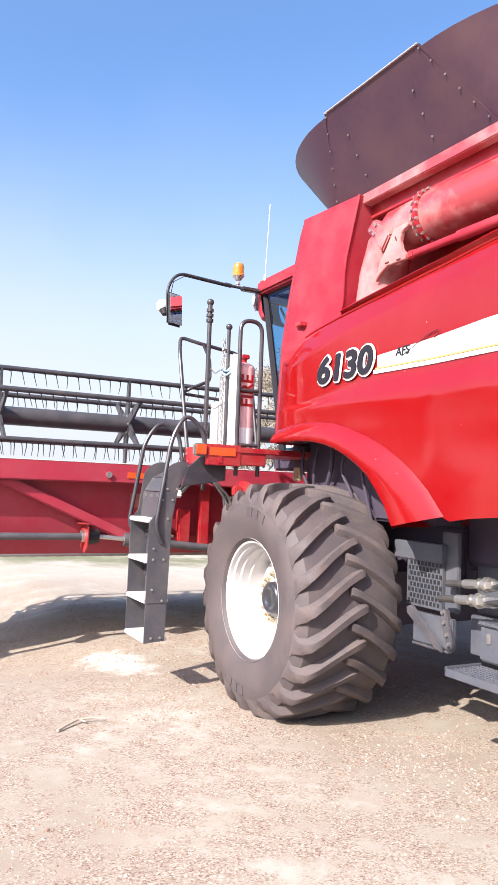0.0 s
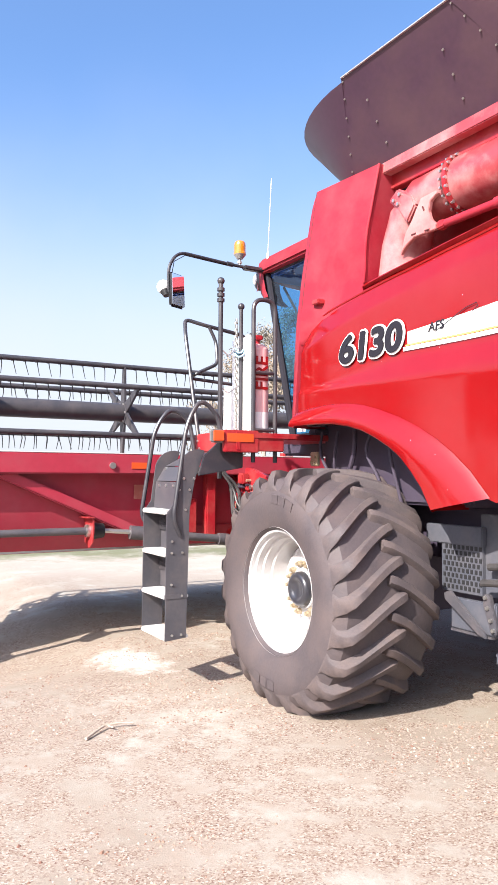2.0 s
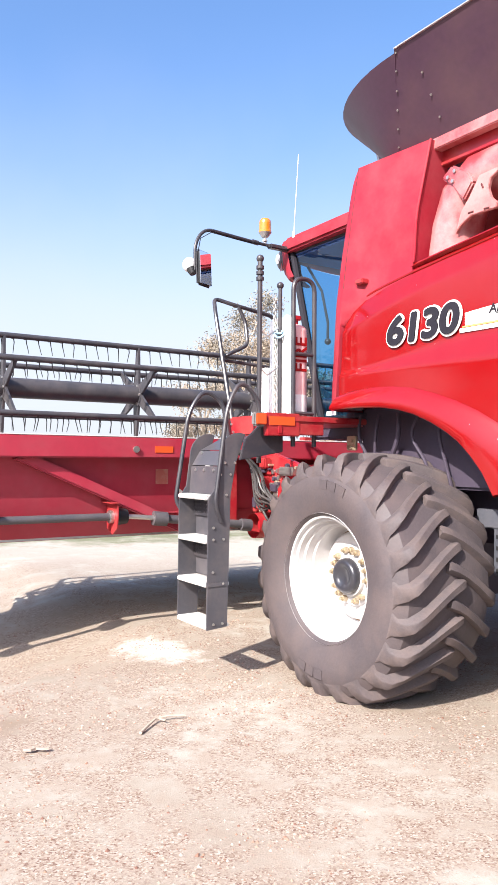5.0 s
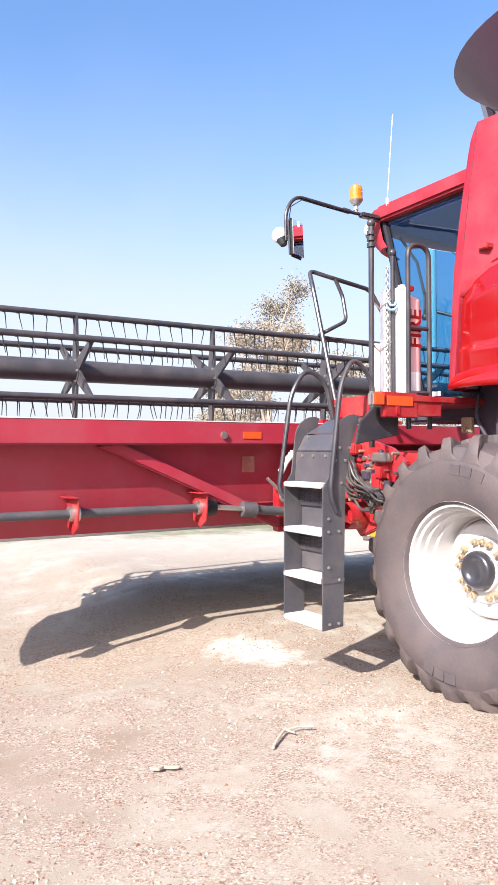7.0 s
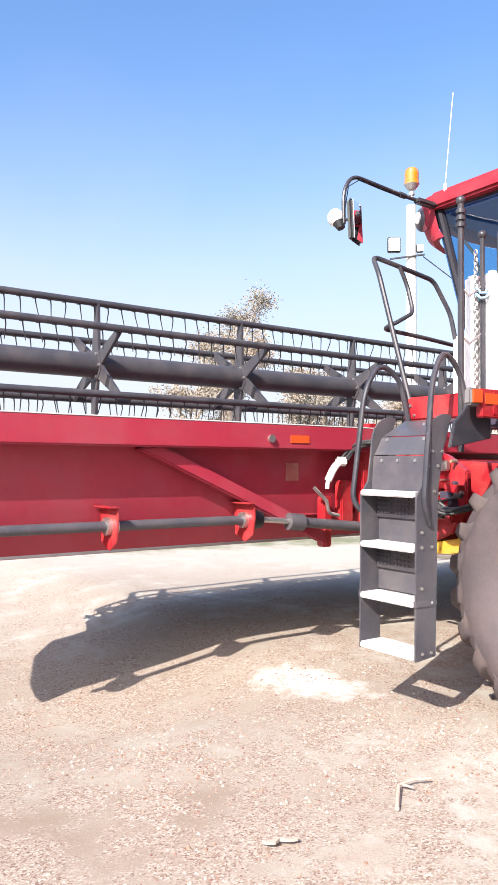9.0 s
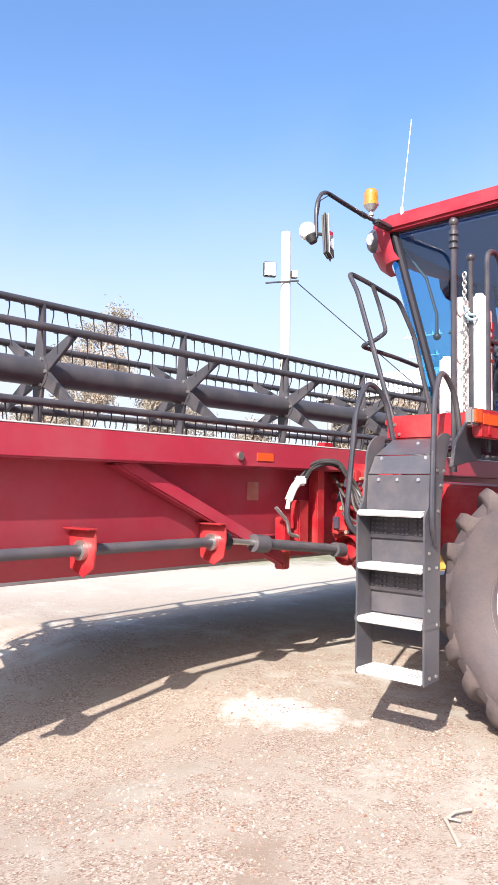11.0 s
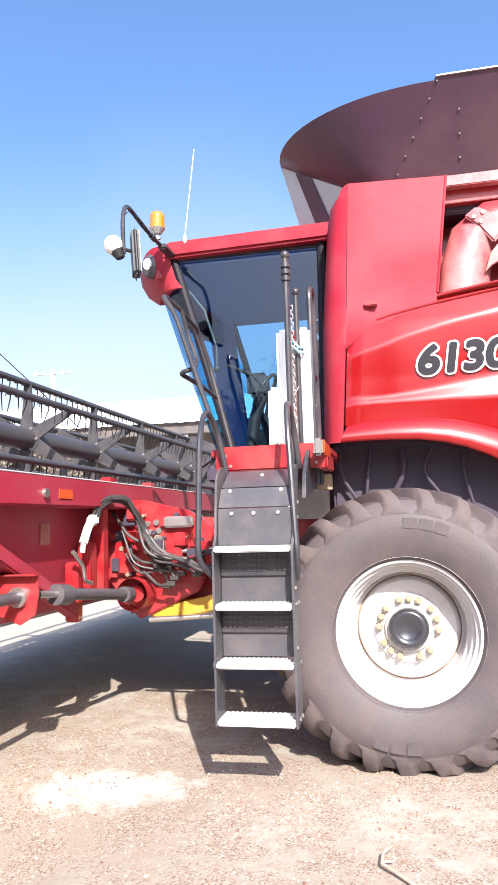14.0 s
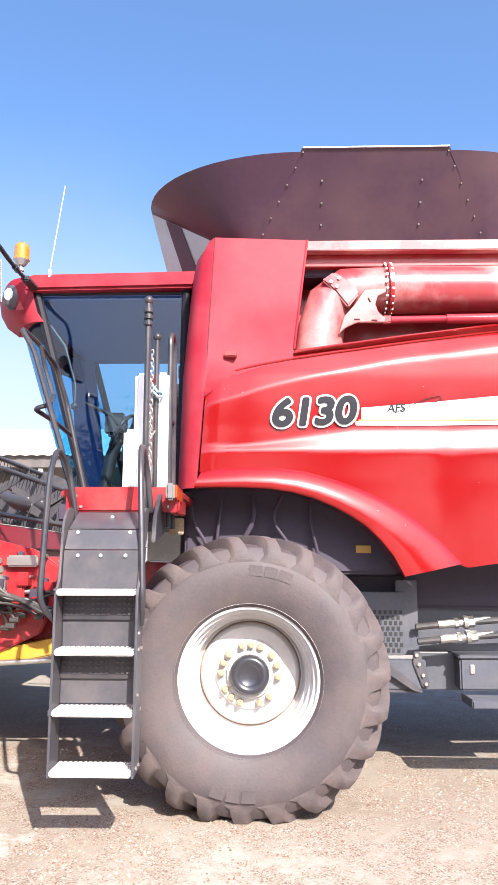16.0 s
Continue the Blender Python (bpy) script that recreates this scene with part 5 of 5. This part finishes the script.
mesh_guard = part("mesh_guard", bm, GUARD, combine, "perforated blue-grey guard")
bm = B()
for i in range(9):
    for j in range(8):
        x = 0.70 + (i + 0.5 * (j % 2)) * 0.035
        box(bm, (x, 0.826, 0.82 + j * 0.036), (x + 0.02, 0.829, 0.846 + j * 0.036))
tagged(part("perforation", bm, BLACK_PLASTIC, mesh_guard), kind="stuff")
for z, y in ((1.02, 0.80), (0.93, 0.74)):
    bm = B()
    tube(bm, [(1.10, y, z - 0.03), (1.40, y, z), (1.9, y - 0.02, z + 0.04), (2.6, y, z + 0.08)], 0.022, 10)
    hose = part("hydraulic_line", bm, HOSE, combine)
    bm = B()
    cyl(bm, (1.25, y, z - 0.014), (1.36, y, z - 0.004), 0.028, n=10)
    cyl(bm, (1.36, y, z - 0.004), (1.385, y, z - 0.002), 0.036, n=6)
    cyl(bm, (1.385, y, z - 0.002), (1.44, y, z + 0.004), 0.027, n=12)
    cyl(bm, (1.42, y, z + 0.002), (1.445, y, z + 0.005), 0.045, n=16)
    cyl(bm, (1.445, y, z + 0.004), (1.49, y, z + 0.009), 0.038, n=6)
    cyl(bm, (1.49, y, z + 0.009), (1.60, y, z + 0.018), 0.026, n=10)
    part("coupling", bm, STEEL, hose, "bright steel hose coupling")
bm = B()
box(bm, (1.385, 0.79, 0.58), (1.98, 1.1, 0.79), 0.012)
tool = part("battery_box", bm, GUARD, combine, "blue-grey steel battery box")
bm = B()
box(bm, (1.375, 0.778, 0.785), (2.0, 1.12, 0.808), 0.008)
part("lid", bm, GUARD, tool)
bm = B()
box(bm, (1.45, 0.778, 0.69), (1.48, 0.79, 0.75), 0.004)
part("latch", bm, STEEL, tool)
bm = B()
box(bm, (1.388, 0.525, 0.515), (3.2, 0.545, 0.56), 0.004)
box(bm, (1.388, 0.525, 0.515), (1.40, 0.80, 0.57), 0.003)
for k in range(8):
    box(bm, (1.39, 0.557 + k * 0.033, 0.54), (3.2, 0.567 + k * 0.033, 0.556))
for k in range(45):
    box(bm, (1.42 + k * 0.04, 0.53, 0.544), (1.43 + k * 0.04, 0.82, 0.552))
part("grating_step", bm, GUARD, combine, "steel grating step")
bm = B()
box(bm, (0.70, 0.705, 1.48), (0.80, 0.716, 1.53))
part("warning_label", bm, YELLOW, combine)
for k in range(5):
    bm = B()
    r = random.Random(40 + k)
    x = -0.4 + 0.2 * k
    tube(bm, rounded([(x, 0.66, 1.86), (x + r.uniform(-.08, .08), 0.64, 1.7), (x + r.uniform(-.1, .15), 0.66, 1.5), (x + 0.1, 0.7, 1.2)], 0.08), r.choice((0.012, 0.018, 0.03)), 8)
    part("arch_hose", bm, DARK_STEEL, combine)

bm = B()
box(bm, (-0.56, 0.66, 1.60), (-0.46, 0.69, 1.71), 0.006)
for dx, dz in ((-0.53, 1.63), (-0.49, 1.67), (-0.50, 1.62)):
    cyl(bm, (dx, 0.66, dz), (dx, 0.645, dz), 0.012, n=8)
part("valve_plate", bm, BRASS, combine, "dull brass valve plate behind the ladder")
# decals
def on_side(x, z, out=0.004):
    return Vector((x, side_y(x, z) - out, z))


def decal(name, xs, lo, hi, mat, parent, label="", out=0.008):
    bm = B()
    sheet(bm, [[on_side(x, lo(x) + (hi(x) - lo(x)) * t, out) for x in xs] for t in (0, 0.5, 1)])
    return part(name, bm, mat, parent, label, smooth=60)


XS = [0.73 + 0.1 * i for i in range(39)]
stripe = decal("stripe", XS, lambda x: 2.355 + 0.012 * (x - 0.7), lambda x: 2.43 + 0.095 * min(1, (x - 0.7)), DECAL, side_panel, "white stripe decal")
decal("pinstripe", [0.71 + 0.1 * i for i in range(39)], lambda x: 2.345 + 0.012 * (x - 0.7), lambda x: 2.353 + 0.012 * (x - 0.7), GOLD, side_panel, "gold pinstripe")
decal("lower_stripe", [0.69 + 0.1 * i for i in range(39)], lambda x: 2.315 + 0.012 * (x - 0.7), lambda x: 2.341 + 0.012 * (x - 0.7), DECAL, side_panel)
def flat(x, z, slope):
    return Matrix.Translation((x, 0, z)) @ Matrix(((1, 0, 0, 0), (0, 0, -1, 0), (slope, 1, 0, 0), (0, 0, 0, 1)))


def onto_panel(out):
    return lambda c: Vector((c.x, side_y(c.x, c.z) - out + c.y, c.z))


writing("6130", 0.25, flat(0.125, 2.298, 0.062), DECAL, side_panel, "number_outline", shear=0.13, stretch=1.14, wrap=onto_panel(0.012), spread=0.0235)
writing("6130", 0.25, flat(0.125, 2.298, 0.062), INK, side_panel, "number", shear=0.13, stretch=1.14, wrap=onto_panel(0.022), spread=0.0105)
writing("AFS", 0.078, flat(0.90, 2.405, 0.05), INK, side_panel, "lettering", shear=0.15, offset=0.001, wrap=onto_panel(0.013))
bm = B()
tube(bm, [on_side(x, z, 0.010) for x, z in ((0.95, 2.40), (1.08, 2.46), (1.18, 2.505), (1.26, 2.52), (1.27, 2.50), (1.22, 2.47))], 0.0025, 6)
part("swoosh", bm, INK, side_panel)

# ---- surroundings ----
st = thing("stick", (-0.05, -1.15, 0), "short dry forked stick lying on the gravel", "stick")
bm = B()
tube(bm, [(0.01, -1.30, 0.008), (-0.06, -1.22, 0.014), (-0.13, -1.14, 0.016), (-0.13, -1.05, 0.018), (-0.095, -0.97, 0.016)], lambda t: 0.009 - 0.004 * t, 8)
tube(bm, [(-0.13, -1.12, 0.014), (-0.08, -1.10, 0.012)], 0.005, 6)
part("wood", bm, WOOD, st)
sl = thing("bark_strip", (-0.07, -1.86, 0), "pale curled strip of bark on the dirt", "bark")
bm = B()
sheet(bm, [[(-0.09 + 0.04 * t + 0.012 * math.sin(9 * t), -1.92 + 0.115 * t, 0.004 + 0.012 * k) for t in (0, 0.25, 0.5, 0.75, 1)] for k in (0, 1)], (0.025, 0, 0.004))
part("strip", bm, WOOD, sl)


def build_pebbles():
    """Loose gravel on the near ground, as one scatter."""
    rnd = np.random.RandomState(3)
    verts, faces = [], []
    base = [(1, 0, 0), (0.3, 0.9, 0), (-0.8, 0.5, 0), (-0.7, -0.7, 0), (0.4, -0.9, 0), (0, 0, 0.8)]
    n = 0
    while n < 46000:
        x, y = rnd.uniform(-4.5, 4.5), rnd.uniform(-4.2, 1.6)
        if noise.noise((x * 0.8, y * 0.8, 2.0)) + 0.55 * noise.noise((x * 2.6, y * 2.6, 5.0)) < rnd.uniform(-0.25, 0.45):
            continue
        s = 0.0028 + 0.0085 * rnd.rand() ** 4
        a = rnd.uniform(0, 6.28)
        z = relief(x, y) - 0.009
        o = len(verts)
        for bx, by, bz in base:
            j = rnd.uniform(0.75, 1.25)
            verts.append((x + s * j * (bx * math.cos(a) - by * math.sin(a)), y + s * j * (bx * math.sin(a) + by * math.cos(a)), z + s * bz * j))
        faces += [(o + k, o + (k + 1) % 5, o + 5) for k in range(5)]
        n += 1
    me = bpy.data.meshes.new("gravel")
    me.from_pydata(verts, [], faces)
    m = material("gravel_stone", (0.5, 0.38, 0.3), 0.9)
    nn, ll = m.node_tree.nodes, m.node_tree.links
    g = nn.new("ShaderNodeNewGeometry")
    r = nn.new("ShaderNodeValToRGB")
    for i, (p, c) in enumerate(((0.0, (0.15, 0.07, 0.052)), (0.3, (0.25, 0.15, 0.105)), (0.6, (0.31, 0.235, 0.18)), (0.85, (0.36, 0.30, 0.25)), (1.0, (0.43, 0.39, 0.34)))):
        if i > 1:
            r.color_ramp.elements.new(p)
        r.color_ramp.elements[i].position, r.color_ramp.elements[i].color = p, (*c, 1)
    ll.new(g.outputs["Random Per Island"], r.inputs[0]); ll.new(r.outputs[0], nn["Principled BSDF"].inputs["Base Color"])
    me.materials.append(m)
    tagged(new("gravel", me), "loose reddish and pale gravel on the dirt", "gravel", kind="stuff")


build_pebbles()


def build_grass(name, n, x0, x1, y0, y1, seed):
    rnd = np.random.RandomState(seed)
    verts, faces = [], []
    for i in range(n):
        x, y = rnd.uniform(x0, x1), rnd.uniform(y0, y1)
        if noise.noise((x * 0.6, y * 0.6, 9.0)) < rnd.uniform(-0.5, 0.3):
            continue
        h, a = rnd.uniform(0.03, 0.11), rnd.uniform(0, 6.28)
        dx, dy = 0.007 * math.cos(a), 0.007 * math.sin(a)
        o = len(verts)
        verts += [(x - dx, y - dy, -0.01), (x + dx, y + dy, -0.01), (x + rnd.uniform(-.04, .04), y + rnd.uniform(-.04, .04), h)]
        faces.append((o, o + 1, o + 2))
    me = bpy.data.meshes.new(name)
    me.from_pydata(verts, [], faces)
    me.materials.append(GRASS)
    tagged(new(name, me), "thin dry grass at the edge of the yard", "grass", kind="stuff")


GRASS = material("dry_grass", (0.15, 0.16, 0.05), 0.9, dirt=0.6, dirt_colour=(0.30, 0.27, 0.13), dirt_scale=1.5)
build_grass("dry_grass", 14000, -14.0, -5.0, 5.5, 16.0, 11)

# pole with floodlights
pole = thing("light_pole", (-10.57, 10.55, 0), "pale timber pole with two floodlights and a stay wire", "pole")
PALE = material("weathered_pale_timber", (0.62, 0.60, 0.57), 0.8, grain=0.3, scale=8, dirt=0.3, dirt_scale=2)
bm = B()
tube(bm, [(-10.57, 10.55, -0.1), (-10.57, 10.55, 4.0), (-10.59, 10.56, 7.95)], lambda t: 0.15 - 0.03 * t, 14)
part("post", bm, PALE, pole)
u = Vector((0.62, 0.78, 0)).normalized()
c0 = Vector((-10.5, 10.45, 6.62))
bm = B()
tube(bm, [c0 - u * 0.52 - Vector((0, 0, 0.06)), c0 + u * 0.34 + Vector((0, 0, 0.05))], 0.025, 6)
part("crossarm", bm, BLACK, pole)
for d, s in ((-0.42, 0.19), (0.22, 0.10)):
    p = c0 + u * d + Vector((0, 0, s + 0.1))
    rot = Matrix.Translation(p) @ Matrix.Rotation(math.atan2(u.y, u.x), 4, "Z")
    bm = B()
    box(bm, (-s * 0.85, -0.07, -s), (s * 0.85, 0.06, s), 0.02, rot)
    lampb = part("floodlight", bm, BLACK_PLASTIC, pole)
    bm = B()
    box(bm, (-s * 0.74, -0.082, -s * 0.86), (s * 0.74, -0.072, s * 0.86), 0.0, rot)
    part("lens", bm, LENS, lampb)
bm = B()
tube(bm, [c0 + u * 0.3, Vector((-6.3, 20.5, 0.0))], 0.014, 5)
part("stay_wire", bm, BLACK, pole)

# far power pole
far = thing("power_pole", (-23.0, 40.5, 0), "pale power pole with a crossarm, far behind the yard", "pole")
bm = B()
tube(bm, [(-23.0, 40.5, -0.1), (-23.0, 40.5, 11.9)], 0.16, 10)
part("post", bm, PALE, far)
bm = B()
box(bm, (-24.4, 40.3, 11.55), (-21.6, 40.45, 11.67), 0.02)
part("crossarm", bm, PALE, far)
bm = B()
box(bm, (-24.2, 40.3, 10.2), (-21.8, 40.45, 10.31), 0.02)
part("crossarm", bm, PALE, far)
for x, z in ((-24.2, 11.67), (-23.6, 11.67), (-22.3, 11.67), (-21.8, 11.67), (-24.0, 10.31), (-22.0, 10.31)):
    bm = B()
    cyl(bm, (x, 40.38, z), (x, 40.38, z + 0.22), 0.07, 0.04, n=8)
    part("insulator", bm, GALV, far)


def build_shed():
    shed = thing("farm_shed", (-7, 31, 0), "long farm shed with pale metal roof and dark open front", "shed")
    roofm = material("pale_metal_roof", (0.80, 0.80, 0.78), 0.45, metal=0.2, dirt=0.15, dirt_scale=0.5)
    wallm = material("shaded_shed_cladding", (0.10, 0.09, 0.09), 0.8, dirt=0.3, dirt_scale=1)
    bm = B()
    box(bm, (-22, 33.5, 0), (8, 33.7, 7.6), 0.0)
    box(bm, (-22, 28.2, 0), (-21.8, 33.6, 6.1), 0.0)
    box(bm, (7.8, 28.2, 0), (8, 33.6, 6.1), 0.0)
    part("wall", bm, wallm, shed)
    bm = B()
    rows = []
    for y, z in ((27.7, 6.05), (34.2, 8.3), (40.5, 6.05)):
        rows.append([(-22.6 + 0.25 * i, y, z + 0.035 * (i % 2)) for i in range(125)])
    sheet(bm, rows, (0, 0, -0.05))
    part("roof", bm, roofm, shed, "pale corrugated roof", smooth=0)
    bm = B()
    box(bm, (-22.4, 27.9, 5.5), (8.3, 28.05, 6.02), 0.02)
    part("fascia", bm, wallm, shed)
    for x in (-21.7, -16, -10, -5.3, -0.6, 4.1, 7.7):
        bm = B()
        box(bm, (x - 0.1, 28.0, 0), (x + 0.1, 28.2, 5.9), 0.01)
        part("post", bm, GALV, shed)


build_shed()


def build_tree(at, height, width, seed, leaves, tint, leaf=1.0):
    rnd = random.Random(seed)
    tree = thing("gum_tree", at, "thin-crowned gum tree with olive and tan foliage", "tree", "trees behind the yard")
    base = Vector(at)
    bm = B()
    top = base + Vector((rnd.uniform(-.4, .4), rnd.uniform(-.4, .4), height * 0.55))
    tube(bm, [base - Vector((0, 0, 0.2)), base.lerp(top, 0.5) + Vector((0.2, 0.1, 0)), top], lambda t: 0.22 * (1 - 0.6 * t), 9)
    tips = []
    for k in range(11):
        s = base.lerp(top, rnd.uniform(0.4, 1.0))
        a = rnd.uniform(0, 6.28)
        e = s + Vector((math.cos(a) * width * rnd.uniform(0.2, 0.5), math.sin(a) * width * rnd.uniform(0.2, 0.5), height * rnd.uniform(0.1, 0.42)))
        m = s.lerp(e, 0.5) + Vector((0, 0, rnd.uniform(-0.2, 0.3)))
        tube(bm, [s, m, e], lambda t: 0.085 * (1 - 0.75 * t), 6)
        for j in range(4):
            q = m.lerp(e, rnd.uniform(0.2, 1))
            f = q + Vector((rnd.uniform(-1, 1), rnd.uniform(-1, 1), rnd.uniform(0.1, 1))) * width * 0.16
            tube(bm, [q, f], lambda t: 0.03 * (1 - 0.6 * t), 5)
            tips.append(f)
        tips.append(e)
    part("trunk", bm, WOOD, tree)
    verts, faces = [], []
    for p in tips:
        for j in range(leaves):
            c = p + Vector((rnd.gauss(0, 1), rnd.gauss(0, 1), rnd.gauss(-0.1, 0.9))) * width * 0.07
            d = Vector((rnd.uniform(-1, 1), rnd.uniform(-1, 1), rnd.uniform(-1.2, 0.3))).normalized() * rnd.uniform(0.08, 0.20) * leaf
            s = d.orthogonal().normalized() * rnd.uniform(0.016, 0.034) * leaf
            o = len(verts)
            verts += [c, c + d * 0.5 + s, c + d, c + d * 0.5 - s]
            faces.append((o, o + 1, o + 2, o + 3))
    me = bpy.data.meshes.new("crown")
    me.from_pydata([tuple(v) for v in verts], [], faces)
    me.materials.append(tint)
    crown = new("crown", me)
    crown.parent = tree
    crown.matrix_parent_inverse = world_of(tree).inverted()
    crown["kind"] = "stuff"
    return tree


LEAF = material("olive_leaves", (0.21, 0.19, 0.155), 0.7, dirt=0.7, dirt_colour=(0.40, 0.28, 0.19), dirt_scale=0.35)
for at, h, w, seed, n in (((-27.0, 16.2, 0), 10.6, 4.2, 3, 260), ((-24.0, 19.4, 0), 7.4, 4.0, 8, 200), ((-29.5, 15.8, 0), 6.2, 3.6, 21, 160), ((-22.5, 22.5, 0), 5.4, 3.4, 14, 140), ((-18.6, 25.6, 0), 7.4, 2.6, 31, 110), ((-16.0, 26.5, 0), 6.4, 2.4, 35, 110)):
    build_tree(at, h, w, seed, n, LEAF)
# unseen tree line added behind the camera, to darken the red panels' reflections
reflected_tree = build_tree((-4.0, -34.0, 0), 10.5, 8.5, 51, 110, LEAF, 3.2)
for k in range(14):
    copy_thing(reflected_tree, pose(-78 + 8.2 * k, -33 - 4 * (k % 3), 0, rz=47 * k))
